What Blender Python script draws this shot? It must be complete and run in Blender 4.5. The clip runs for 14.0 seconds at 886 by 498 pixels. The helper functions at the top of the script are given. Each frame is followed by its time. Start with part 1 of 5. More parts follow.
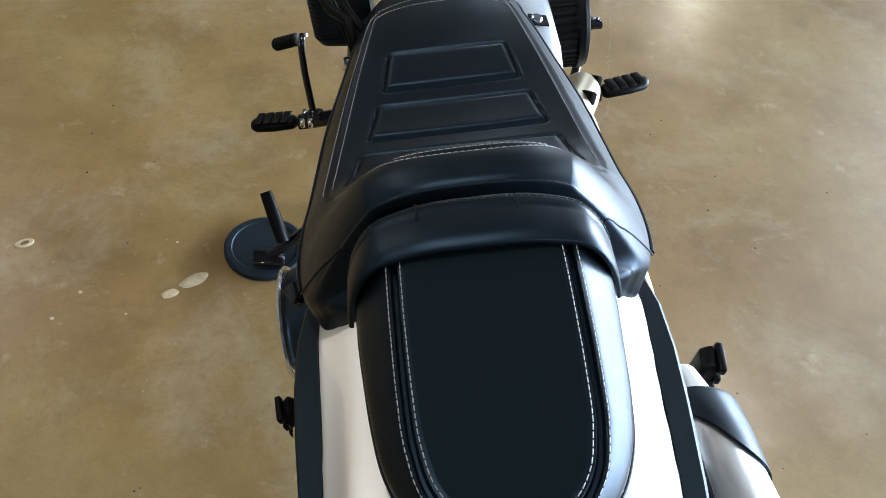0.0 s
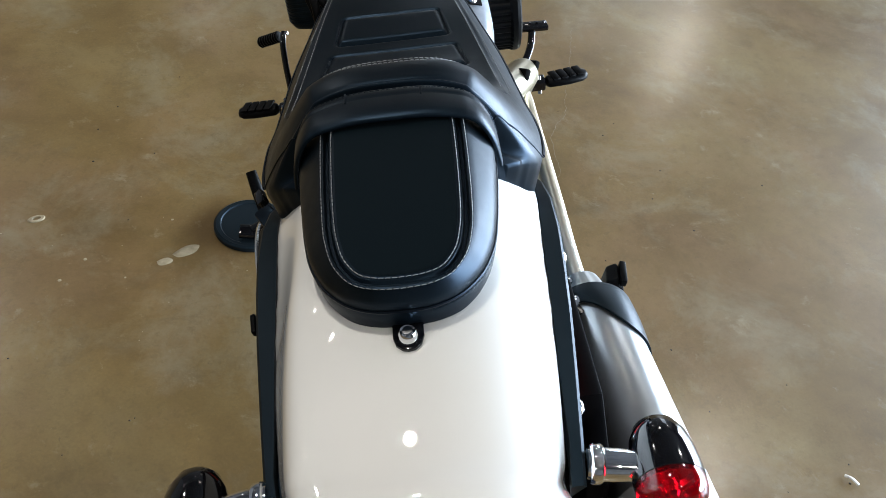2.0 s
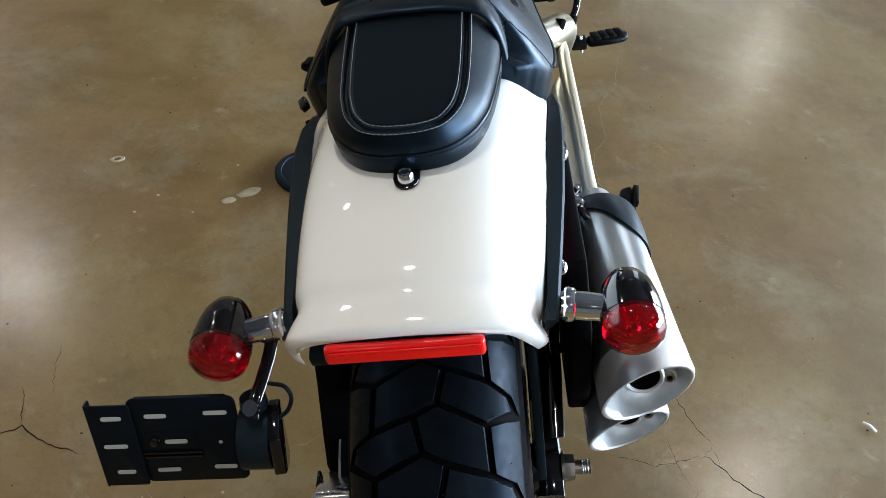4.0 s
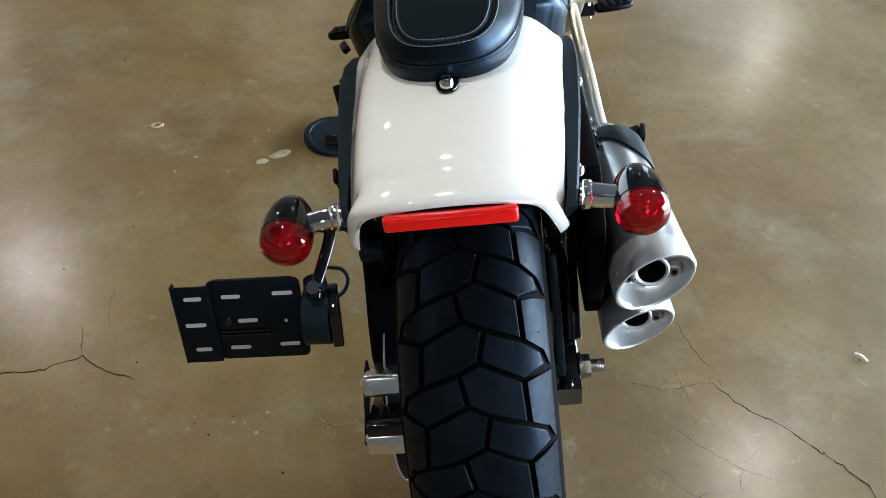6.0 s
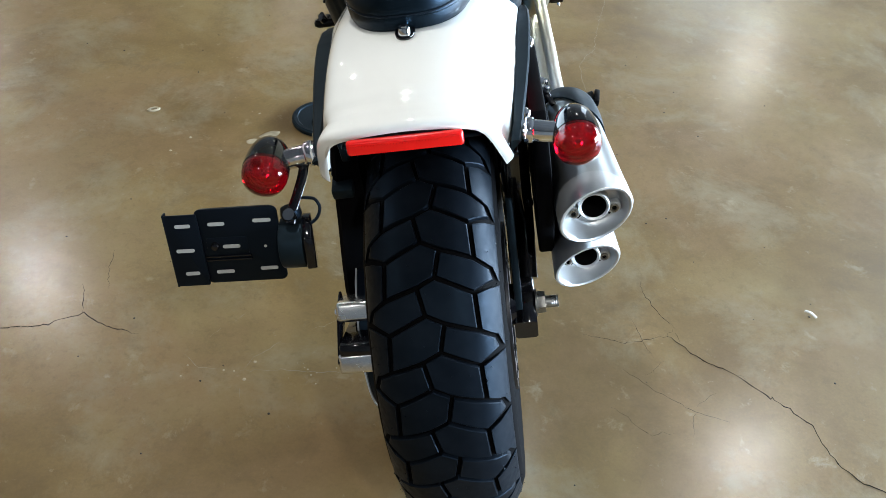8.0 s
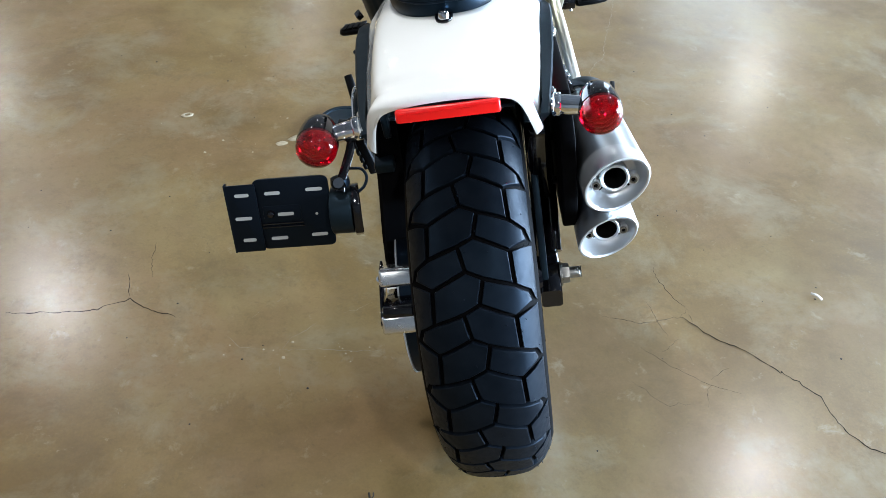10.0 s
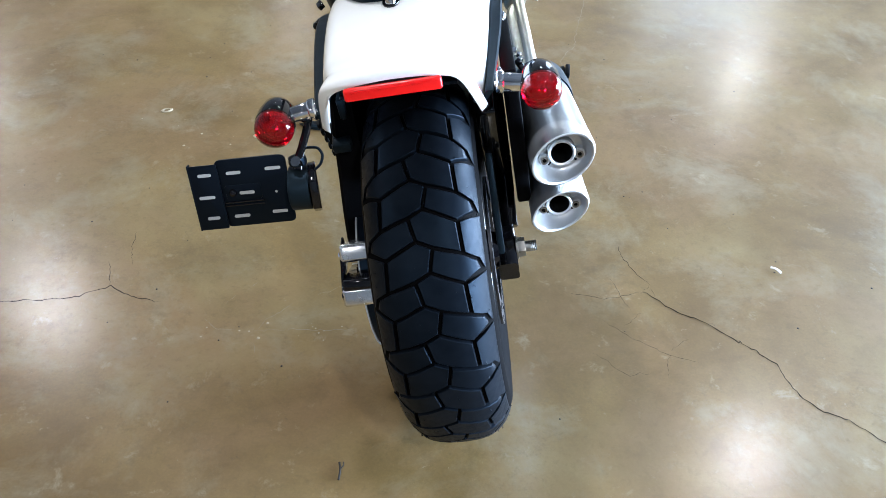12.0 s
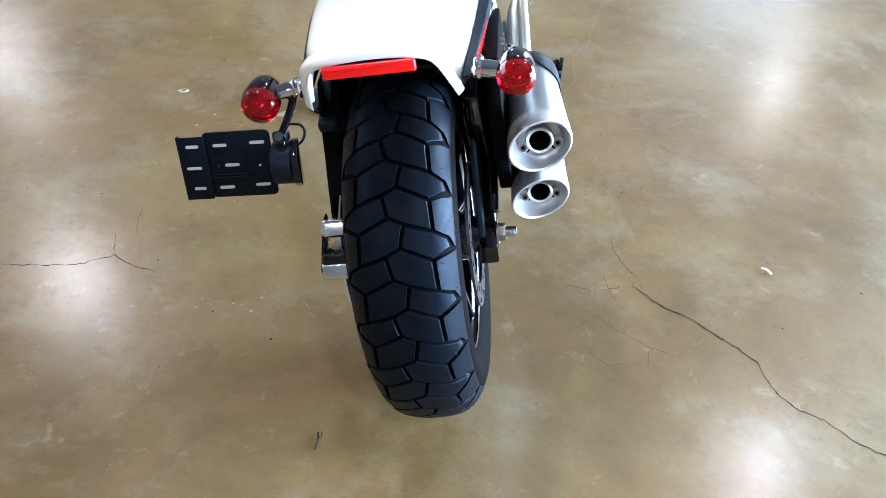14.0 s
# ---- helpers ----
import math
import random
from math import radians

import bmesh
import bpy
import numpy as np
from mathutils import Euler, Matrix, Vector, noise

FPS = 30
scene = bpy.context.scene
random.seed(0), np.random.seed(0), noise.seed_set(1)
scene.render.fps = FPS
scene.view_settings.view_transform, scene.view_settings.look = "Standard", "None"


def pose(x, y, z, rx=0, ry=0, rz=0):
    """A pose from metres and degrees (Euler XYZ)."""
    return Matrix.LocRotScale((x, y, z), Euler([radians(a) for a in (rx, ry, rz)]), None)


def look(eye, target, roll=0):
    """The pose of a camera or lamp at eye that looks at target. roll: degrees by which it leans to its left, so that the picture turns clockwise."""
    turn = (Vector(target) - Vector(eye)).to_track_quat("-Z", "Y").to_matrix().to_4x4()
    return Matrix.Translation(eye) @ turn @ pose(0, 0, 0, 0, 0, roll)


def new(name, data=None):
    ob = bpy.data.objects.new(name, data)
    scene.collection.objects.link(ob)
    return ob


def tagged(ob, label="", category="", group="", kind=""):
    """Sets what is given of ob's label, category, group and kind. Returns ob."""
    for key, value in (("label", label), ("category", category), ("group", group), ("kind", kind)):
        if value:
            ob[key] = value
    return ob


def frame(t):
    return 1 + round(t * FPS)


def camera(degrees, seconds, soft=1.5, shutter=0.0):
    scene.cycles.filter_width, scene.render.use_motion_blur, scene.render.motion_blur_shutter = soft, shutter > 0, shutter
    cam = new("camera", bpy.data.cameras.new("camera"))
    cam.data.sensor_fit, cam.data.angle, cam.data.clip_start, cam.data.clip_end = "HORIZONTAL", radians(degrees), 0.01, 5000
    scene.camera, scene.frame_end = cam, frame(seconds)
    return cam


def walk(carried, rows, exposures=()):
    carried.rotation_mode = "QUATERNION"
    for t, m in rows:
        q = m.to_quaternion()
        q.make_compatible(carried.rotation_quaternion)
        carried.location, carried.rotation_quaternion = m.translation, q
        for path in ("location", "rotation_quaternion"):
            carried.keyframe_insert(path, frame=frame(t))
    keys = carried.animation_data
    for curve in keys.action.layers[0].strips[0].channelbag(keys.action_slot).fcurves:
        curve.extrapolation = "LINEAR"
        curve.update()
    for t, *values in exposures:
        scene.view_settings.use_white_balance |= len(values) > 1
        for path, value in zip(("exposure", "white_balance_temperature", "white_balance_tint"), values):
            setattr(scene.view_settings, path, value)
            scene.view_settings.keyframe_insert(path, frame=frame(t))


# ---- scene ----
cam = camera(53.5, 14.0, soft=0.5)
PATH = [
    (0, (-0.282, -0.177, 1.282), (0.0, 1.154, -0.184), 10.1),
    (0.5, (-0.286, -0.252, 1.295), (-0.012, 1.113, -0.141), 9.7),
    (1, (-0.274, -0.325, 1.306), (0.0, 1.066, -0.105), 9.6),
    (1.5, (-0.259, -0.38, 1.313), (0.017, 1.026, -0.083), 9.5),
    (2, (-0.232, -0.438, 1.322), (0.044, 0.983, -0.058), 9.3),
    (2.5, (-0.195, -0.482, 1.316), (0.06, 0.953, -0.054), 8.7),
    (3, (-0.164, -0.534, 1.306), (0.015, 0.911, -0.065), 7.5),
    (3.2, (-0.158, -0.553, 1.304), (-0.008, 0.892, -0.07), 7.2),
    (5.3, (-0.193, -0.741, 1.308), (-0.104, 0.716, -0.058), 6.6),
    (5.5, (-0.196, -0.761, 1.308), (-0.107, 0.697, -0.058), 6.5),
    (6, (-0.199, -0.804, 1.312), (-0.107, 0.654, -0.055), 5.9),
    (6.5, (-0.19, -0.834, 1.314), (-0.097, 0.625, -0.051), 5.6),
    (7, (-0.17, -0.869, 1.316), (-0.074, 0.593, -0.045), 5.6),
    (7.5, (-0.156, -0.917, 1.321), (-0.057, 0.552, -0.033), 5.7),
    (8, (-0.149, -0.972, 1.324), (-0.059, 0.511, -0.014), 5.5),
    (8.2, (-0.152, -0.987, 1.329), (-0.068, 0.501, -0.004), 5.6),
    (10.3, (-0.197, -1.128, 1.326), (-0.114, 0.4, 0.039), 4.3),
    (10.5, (-0.195, -1.138, 1.326), (-0.108, 0.391, 0.039), 4.1),
    (11, (-0.18, -1.157, 1.328), (-0.086, 0.371, 0.041), 3.6),
    (11.5, (-0.155, -1.169, 1.332), (-0.064, 0.358, 0.044), 3.4),
    (12, (-0.128, -1.19, 1.342), (-0.049, 0.337, 0.052), 3.3),
    (12.5, (-0.115, -1.206, 1.35), (-0.042, 0.32, 0.06), 3.6),
    (13, (-0.106, -1.222, 1.353), (-0.039, 0.305, 0.064), 4.2),
    (13.5, (-0.076, -1.236, 1.355), (-0.034, 0.29, 0.063), 4.4),
    (14, (-0.035, -1.245, 1.353), (-0.032, 0.28, 0.058), 4.1),
]
EXPOSURE = [(0, 0.01, 6700, 11), (1.5, -0.28, 6650, 11), (3, -0.58, 6650, 10), (5.5, -0.37, 6550, 9), (7.5, -0.05, 6350, 7), (10.5, 0.32, 5900, 9), (14, 0.46, 5750, 12)]
walk(cam, [(t, look(eye, target, roll)) for t, eye, target, roll in PATH], EXPOSURE)

# ---- light ----
world = bpy.data.worlds.new("world")
scene.world = world
world.use_nodes = True
sky = world.node_tree.nodes.new("ShaderNodeTexSky")
sky.sky_type, sky.sun_disc, sky.sun_elevation, sky.sun_rotation = "NISHITA", False, radians(40), radians(80)
world.node_tree.links.new(sky.outputs["Color"], world.node_tree.nodes["Background"].inputs["Color"])
world.node_tree.nodes["Background"].inputs["Strength"].default_value = 0.1

CEILING, LAMP_Z = 6.0, 4.05
# ceiling lights in staggered rows: x, y, watts
LAMPS = [(2.45, 2.8, 50), (-3.2, 4.3, 56), (4.0, 8.64, 50), (-1.7, 9.9, 18), (-5.3, 8.0, 55), (-1.15, 0.75, 62), (0.4, 6.5, 24), (0.9, -3.05, 88), (-4.75, -1.55, 76), (4.5, -0.9, 6), (-2.7, -5.2, 60), (-6.8, 2.1, 28)]
LAMP_SIZE = 0.25
WINDOW_GLOW = 60.0


def area_lamp(name, x, y, z, rx, rz, size, size_y, power, color):
    data = bpy.data.lights.new(name, "AREA")
    data.shape, data.size, data.size_y, data.energy, data.color = "RECTANGLE", size, size_y, power, color
    ob = new(name, data)
    ob.matrix_world = pose(x, y, z, rx, 0, rz)
    return ob


area_lamp("window_daylight", 8.18, 2.5, 1.5, 90, 90, 13.0, 2.6, WINDOW_GLOW * math.pi * 13.0 * 2.6, (0.66, 0.82, 1.0))
area_lamp("window_daylight", 4.2, 11.38, 2.4, 90, 180, 1.7, 4.3, 4.0 * math.pi * 1.7 * 4.3, (0.74, 0.86, 1.0))
for lx, ly, watts in LAMPS:
    bulb = bpy.data.lights.new("ceiling_bulb", "AREA")
    bulb.shape, bulb.size, bulb.energy, bulb.color = "DISK", LAMP_SIZE, watts, (1.0, 0.955, 0.885)
    ob = new("ceiling_bulb", bulb)
    ob.location = (lx, ly, LAMP_Z)


# ---- materials ----
def material(name, color, rough=0.5, metal=0.0, spec=0.5, coat=0.0, coat_rough=0.05):
    m = bpy.data.materials.new(name)
    m.use_nodes = True
    b = m.node_tree.nodes["Principled BSDF"]
    b.inputs["Base Color"].default_value = (*color, 1)
    b.inputs["Roughness"].default_value = rough
    b.inputs["Metallic"].default_value = metal
    b.inputs["Specular IOR Level"].default_value = spec
    b.inputs["Coat Weight"].default_value = coat
    b.inputs["Coat Roughness"].default_value = coat_rough
    return m


def add(m, kind, **values):
    n = m.node_tree.nodes.new(kind)
    for k, v in values.items():
        n.inputs[k.replace("_", " ")].default_value = v
    return n


def wire(m, a, out, b, inp):
    m.node_tree.links.new(a.outputs[out], b.inputs[inp])


def tint(m, color):
    """Colour of the gloss; blue here puts the cool daylight sheen into the material."""
    shader(m).inputs["Specular Tint"].default_value = (*color, 1)


def shader(m):
    return m.node_tree.nodes["Principled BSDF"]


def ramp(m, stops):
    n = m.node_tree.nodes.new("ShaderNodeValToRGB")
    e = n.color_ramp.elements
    while len(e) < len(stops):
        e.new(0.5)
    for k, (p, c) in zip(e, stops):
        k.position, k.color = p, (*c, 1)
    return n


def coords(m, out="Object", scale=(1, 1, 1)):
    c = m.node_tree.nodes.new("ShaderNodeTexCoord")
    s = m.node_tree.nodes.new("ShaderNodeMapping")
    s.inputs["Scale"].default_value = scale
    wire(m, c, out, s, "Vector")
    return s


def grain(m, scale, strength, distance, detail=4.0, base=None, stretch=(1, 1, 1)):
    """Fine relief from noise."""
    c = coords(m, "Object", stretch)
    n = add(m, "ShaderNodeTexNoise", Scale=scale, Detail=detail, Roughness=0.6)
    wire(m, c, "Vector", n, "Vector")
    bump = add(m, "ShaderNodeBump", Strength=strength, Distance=distance)
    wire(m, n, "Fac", bump, "Height")
    if base:
        wire(m, base, "Normal", bump, "Normal")
    wire(m, bump, "Normal", shader(m), "Normal")
    return bump


def mottle(m, scale, low, high, detail=5.0, key="Base Color", stretch=(1, 1, 1), lo=0.35, hi=0.65):
    c = coords(m, "Object", stretch)
    n = add(m, "ShaderNodeTexNoise", Scale=scale, Detail=detail, Roughness=0.6)
    wire(m, c, "Vector", n, "Vector")
    r = ramp(m, [(lo, low if isinstance(low, tuple) else (low,) * 3), (hi, high if isinstance(high, tuple) else (high,) * 3)])
    wire(m, n, "Fac", r, "Fac")
    wire(m, r, "Color", shader(m), key)
    return r


LEATHER = material("leather", (0.003, 0.0042, 0.0055), 0.40, spec=0.25)
mottle(LEATHER, 30, (0.0016, 0.0030, 0.0042), (0.0024, 0.0040, 0.0056))
mottle(LEATHER, 60, 0.37, 0.43, key="Roughness")
grain(LEATHER, 700, 0.12, 0.0003)
SUEDE = material("seat_fabric", (0.0034, 0.0066, 0.0082), 0.65, spec=0.10)
grain(SUEDE, 900, 0.2, 0.0003)
THREAD = material("thread", (0.26, 0.28, 0.30), 0.8)
PAINT = material("white_paint", (0.78, 0.78, 0.75), 0.75, coat=1.0, coat_rough=0.03)
mottle(PAINT, 3, (0.83, 0.835, 0.815), (0.865, 0.87, 0.85))
SATIN = material("satin_black", (0.008, 0.012, 0.0145), 0.42, spec=0.16)
mottle(SATIN, 25, 0.38, 0.46, key="Roughness")
grain(SATIN, 700, 0.06, 0.0002)
GLOSS = material("gloss_black", (0.003, 0.003, 0.004), 0.08, spec=0.4, coat=0.3)
CHROME = material("chrome", (0.82, 0.83, 0.85), 0.06, metal=1.0)
STEEL = material("brushed_steel", (0.49, 0.51, 0.52), 0.32, metal=1.0)
mottle(STEEL, 14, 0.28, 0.38, key="Roughness", stretch=(1, 0.2, 1))
grain(STEEL, 420, 0.05, 0.0002, stretch=(1, 0.03, 1))
CAST = material("machined_tip", (0.58, 0.59, 0.60), 0.38, metal=0.85)
grain(CAST, 600, 0.1, 0.0003)
POLISHED = material("polished_aluminium", (0.80, 0.81, 0.82), 0.22, metal=1.0)
mottle(POLISHED, 40, 0.18, 0.28, key="Roughness")
HEADER = material("header_steel", (0.60, 0.56, 0.47), 0.40, metal=1.0)
mottle(HEADER, 9, (0.62, 0.60, 0.54), (0.55, 0.48, 0.35), stretch=(1, 0.4, 1))
HEATSHIELD = material("dulled_steel", (0.44, 0.41, 0.33), 0.36, metal=1.0)
mottle(HEATSHIELD, 12, (0.50, 0.47, 0.39), (0.36, 0.32, 0.23), stretch=(1, 0.4, 1))
RUBBER = material("tyre_rubber", (0.004, 0.006, 0.010), 0.42, spec=0.08)
mottle(RUBBER, 45, (0.0034, 0.0048, 0.0072), (0.0058, 0.0076, 0.0106))
mottle(RUBBER, 110, 0.36, 0.50, key="Roughness")
grain(RUBBER, 500, 0.12, 0.0003)
# near-black: groove shade put into the rubber's colour; belt guard and hanger share it
DEEP_BLACK = material("deep_black", (0.002, 0.002, 0.0025), 0.7, spec=0.03)
PAD = material("moulded_rubber", (0.0028, 0.0032, 0.0038), 0.42, spec=0.06)
grain(PAD, 500, 0.1, 0.0003)
# near-black for slots, holes and recesses, their inner shade put into the colour
DARK = material("dark_hole", (0.002, 0.002, 0.002), 0.9, spec=0.1)
PLASTIC = material("black_plastic", (0.004, 0.005, 0.007), 0.38, spec=0.18)
grain(PLASTIC, 700, 0.08, 0.0002)
RED = material("red_reflector", (0.80, 0.006, 0.006), 0.25, spec=0.4, coat=0.3)
LENS = material("red_lens", (0.60, 0.001, 0.008), 0.05, spec=0.4)
shader(LENS).inputs["Transmission Weight"].default_value = 0.92
shader(LENS).inputs["IOR"].default_value = 1.15
shader(LENS).inputs["Coat Weight"].default_value = 0.8
BULB = material("lamp_inside", (1.0, 0.85, 0.85), 0.18, metal=1.0)
ROCKER = material("grey_casting", (0.20, 0.22, 0.25), 0.42, metal=0.3, spec=0.4)
mottle(ROCKER, 18, (0.16, 0.18, 0.21), (0.24, 0.26, 0.29))
grain(ROCKER, 500, 0.15, 0.0004)
BARE = material("bare_metal", (0.30, 0.29, 0.27), 0.35, metal=1.0)
mottle(BARE, 60, 0.25, 0.5, key="Roughness")
ROTOR = material("rotor_steel", (0.12, 0.12, 0.13), 0.32, metal=1.0)
mottle(ROTOR, 80, 0.26, 0.40, key="Roughness")
MARK = material("pale_marking", (0.38, 0.38, 0.37), 0.6)
WALL = material("wall_paint", (0.10, 0.095, 0.09), 0.8)
mottle(WALL, 1.2, (0.085, 0.08, 0.075), (0.12, 0.115, 0.11))
CEIL = material("ceiling_paint", (0.10, 0.10, 0.10), 0.9)
mottle(CEIL, 0.8, (0.03, 0.03, 0.032), (0.045, 0.045, 0.048))
CRACK = material("crack_dirt", (0.008, 0.006, 0.005), 0.9, spec=0.05)
SPILL = material("dried_spill", (0.29, 0.24, 0.16), 0.5)
mottle(SPILL, 60, (0.22, 0.18, 0.11), (0.33, 0.28, 0.19))
SCUFF = material("scuffed_concrete", (0.20, 0.165, 0.11), 0.6)
mottle(SCUFF, 90, (0.13, 0.105, 0.066), (0.23, 0.19, 0.13))
CHIP = material("paint_chip", (0.75, 0.73, 0.68), 0.6)
TWIG = material("twig_bark", (0.03, 0.022, 0.012), 0.8)
mottle(TWIG, 200, (0.006, 0.005, 0.004), (0.018, 0.013, 0.008))

# blue gloss on the black parts stands for the cool light they reflect
for m in (LEATHER, SUEDE, SATIN, RUBBER, PLASTIC):
    tint(m, (0.33, 0.62, 1.0))

# polished, stained concrete: broad clouds, mid blotches, fine sand and open pores
CONCRETE = material("stained_concrete", (0.2, 0.15, 0.09), 0.4, spec=0.25)


def build_concrete(m):
    c = coords(m)
    big = add(m, "ShaderNodeTexNoise", Scale=1.7, Detail=6.0, Roughness=0.62, Distortion=0.4)
    mid = add(m, "ShaderNodeTexNoise", Scale=5.5, Detail=7.0, Roughness=0.55, Distortion=0.5)
    fine = add(m, "ShaderNodeTexNoise", Scale=160.0, Detail=3.0, Roughness=0.6)
    pore = add(m, "ShaderNodeTexVoronoi", Scale=95.0, Randomness=1.0)
    for n in (big, mid, fine, pore):
        wire(m, c, "Vector", n, "Vector")
    base = ramp(m, [(0.28, (0.090, 0.052, 0.0130)), (0.5, (0.146, 0.096, 0.0330)), (0.72, (0.184, 0.137, 0.0600))])
    wire(m, big, "Fac", base, "Fac")
    blotch = ramp(m, [(0.15, (0.62, 0.56, 0.48)), (0.5, (1.0, 0.985, 0.96)), (0.85, (1.3, 1.32, 1.35))])
    wire(m, mid, "Fac", blotch, "Fac")
    mul = m.node_tree.nodes.new("ShaderNodeMix")
    mul.data_type, mul.blend_type = "RGBA", "MULTIPLY"
    mul.inputs[0].default_value = 0.75
    m.node_tree.links.new(base.outputs["Color"], mul.inputs[6])
    m.node_tree.links.new(blotch.outputs["Color"], mul.inputs[7])
    sand = ramp(m, [(0.35, (0.93, 0.93, 0.93)), (0.65, (1.05, 1.05, 1.05))])
    wire(m, fine, "Fac", sand, "Fac")
    mul2 = m.node_tree.nodes.new("ShaderNodeMix")
    mul2.data_type, mul2.blend_type = "RGBA", "MULTIPLY"
    mul2.inputs[0].default_value = 0.7
    m.node_tree.links.new(mul.outputs[2], mul2.inputs[6])
    m.node_tree.links.new(sand.outputs["Color"], mul2.inputs[7])
    # pale scuffs and small dark stains
    tone = mul2
    for scale, low, high, shade, much in ((2.3, 0.46, 0.66, (0.195, 0.122, 0.058), 0.55), (3.4, 0.50, 0.68, (0.215, 0.188, 0.125), 0.50), (7.0, 0.54, 0.70, (0.085, 0.056, 0.022), 0.45), (46.0, 0.52, 0.70, (0.09, 0.062, 0.022), 0.40), (13.0, 0.60, 0.72, (0.32, 0.28, 0.20), 0.35), (31.0, 0.64, 0.72, (0.34, 0.30, 0.23), 0.30), (22.0, 0.64, 0.74, (0.05, 0.035, 0.018), 0.45)):
        spot = add(m, "ShaderNodeTexNoise", Scale=scale, Detail=9.0, Roughness=0.72, Distortion=0.3)
        shift = m.node_tree.nodes.new("ShaderNodeVectorMath")
        shift.inputs[1].default_value = (scale, 2 * scale, 0)
        wire(m, c, "Vector", shift, 0)
        wire(m, shift, 0, spot, "Vector")
        mask = ramp(m, [(low, (0, 0, 0)), (high, (much,) * 3)])
        wire(m, spot, "Fac", mask, "Fac")
        mix = m.node_tree.nodes.new("ShaderNodeMix")
        mix.data_type = "RGBA"
        wire(m, mask, "Color", mix, 0)
        m.node_tree.links.new(tone.outputs[2], mix.inputs[6])
        mix.inputs[7].default_value = (*shade, 1)
        tone = mix
    m.node_tree.links.new(tone.outputs[2], shader(m).inputs["Base Color"])
    rough = ramp(m, [(0.25, (0.40,) * 3), (0.75, (0.52,) * 3)])
    wire(m, mid, "Fac", rough, "Fac")
    wire(m, rough, "Color", shader(m), "Roughness")
    shader(m).inputs["Coat Roughness"].default_value = 0.215
    pit = ramp(m, [(0.0, (0, 0, 0)), (0.16, (1, 1, 1))])
    wire(m, pore, "Distance", pit, "Fac")
    b1 = add(m, "ShaderNodeBump", Strength=0.08, Distance=0.001)
    wire(m, fine, "Fac", b1, "Height")
    b2 = add(m, "ShaderNodeBump", Strength=0.12, Distance=0.001)
    wire(m, pit, "Color", b2, "Height")
    wire(m, b1, "Normal", b2, "Normal")
    wire(m, b2, "Normal", shader(m), "Normal")
    # the thin sealer over it is pitted, which breaks highlights into grains
    gone = add(m, "ShaderNodeTexVoronoi", Scale=150.0, Randomness=1.0)
    wire(m, c, "Vector", gone, "Vector")
    left = ramp(m, [(0.16, (0.0,) * 3), (0.30, (1.0,) * 3)])
    wire(m, gone, "Distance", left, "Fac")
    grit = add(m, "ShaderNodeTexNoise", Scale=190.0, Detail=2.0, Roughness=0.5, Distortion=0.3)
    wire(m, c, "Vector", grit, "Vector")
    open_pore = ramp(m, [(0.36, (0.0,) * 3), (0.44, (1.0,) * 3)])
    wire(m, grit, "Fac", open_pore, "Fac")
    both = m.node_tree.nodes.new("ShaderNodeMath")
    both.operation = "MULTIPLY"
    wire(m, left, "Color", both, 0)
    wire(m, open_pore, "Color", both, 1)
    b3 = add(m, "ShaderNodeBump", Strength=0.06, Distance=0.0010)
    wire(m, both, 0, b3, "Height")
    wire(m, b3, "Normal", shader(m), "Coat Normal")
    sealed = ramp(m, [(0.1, (0.04,) * 3), (0.6, (0.64,) * 3)])
    wire(m, both, 0, sealed, "Fac")
    wire(m, sealed, "Color", shader(m), "Coat Weight")


build_concrete(CONCRETE)


# ---- mesh helpers ----
def part(name, bm, mat, parent=None, label="", angle=40):
    """Links a bmesh as one mesh object, under a thing or a part."""
    bmesh.ops.recalc_face_normals(bm, faces=bm.faces)
    me = bpy.data.meshes.new(name)
    bm.to_mesh(me)
    bm.free()
    me.shade_smooth()
    me.set_sharp_from_angle(angle=radians(angle))
    me.materials.append(mat)
    ob = new(name, me)
    if parent:
        ob.parent = parent
    if label:
        ob["label"] = label
    return ob


def smooth_key(keys):
    """A smooth function through rows of (t, values...)."""
    k = np.array(keys, float)
    k = k[np.argsort(k[:, 0])]
    t, v = k[:, 0], k[:, 1:]
    slope = np.gradient(v, t, axis=0)

    def f(x):
        i = int(np.clip(np.searchsorted(t, x) - 1, 0, len(t) - 2))
        h = t[i + 1] - t[i]
        u = min(max((x - t[i]) / h, 0), 1)
        return ((2 * u**3 - 3 * u**2 + 1) * v[i] + (u**3 - 2 * u**2 + u) * h * slope[i]
                + (3 * u**2 - 2 * u**3) * v[i + 1] + (u**3 - u**2) * h * slope[i + 1])
    return f


def spline(points, n):
    """n points on a smooth line through the given ones."""
    p = [np.array(q, float) for q in points]
    d = [0.0]
    for a, b in zip(p, p[1:]):
        d.append(d[-1] + max(np.linalg.norm(b - a), 1e-6))
    f = smooth_key([(s, *q) for s, q in zip(d, p)])
    return [Vector(f(s)) for s in np.linspace(0, d[-1], n)]


def loft(rings, closed=True, caps=True, bm=None):
    bm = bm or bmesh.new()
    made = [[bm.verts.new(p) for p in r] for r in rings]
    n = len(rings[0])
    for a, b in zip(made, made[1:]):
        for i in range(n if closed else n - 1):
            j = (i + 1) % n
            bm.faces.new((a[i], a[j], b[j], b[i]))
    if caps and closed:
        bm.faces.new(made[0])
        bm.faces.new(made[-1])
    return bm


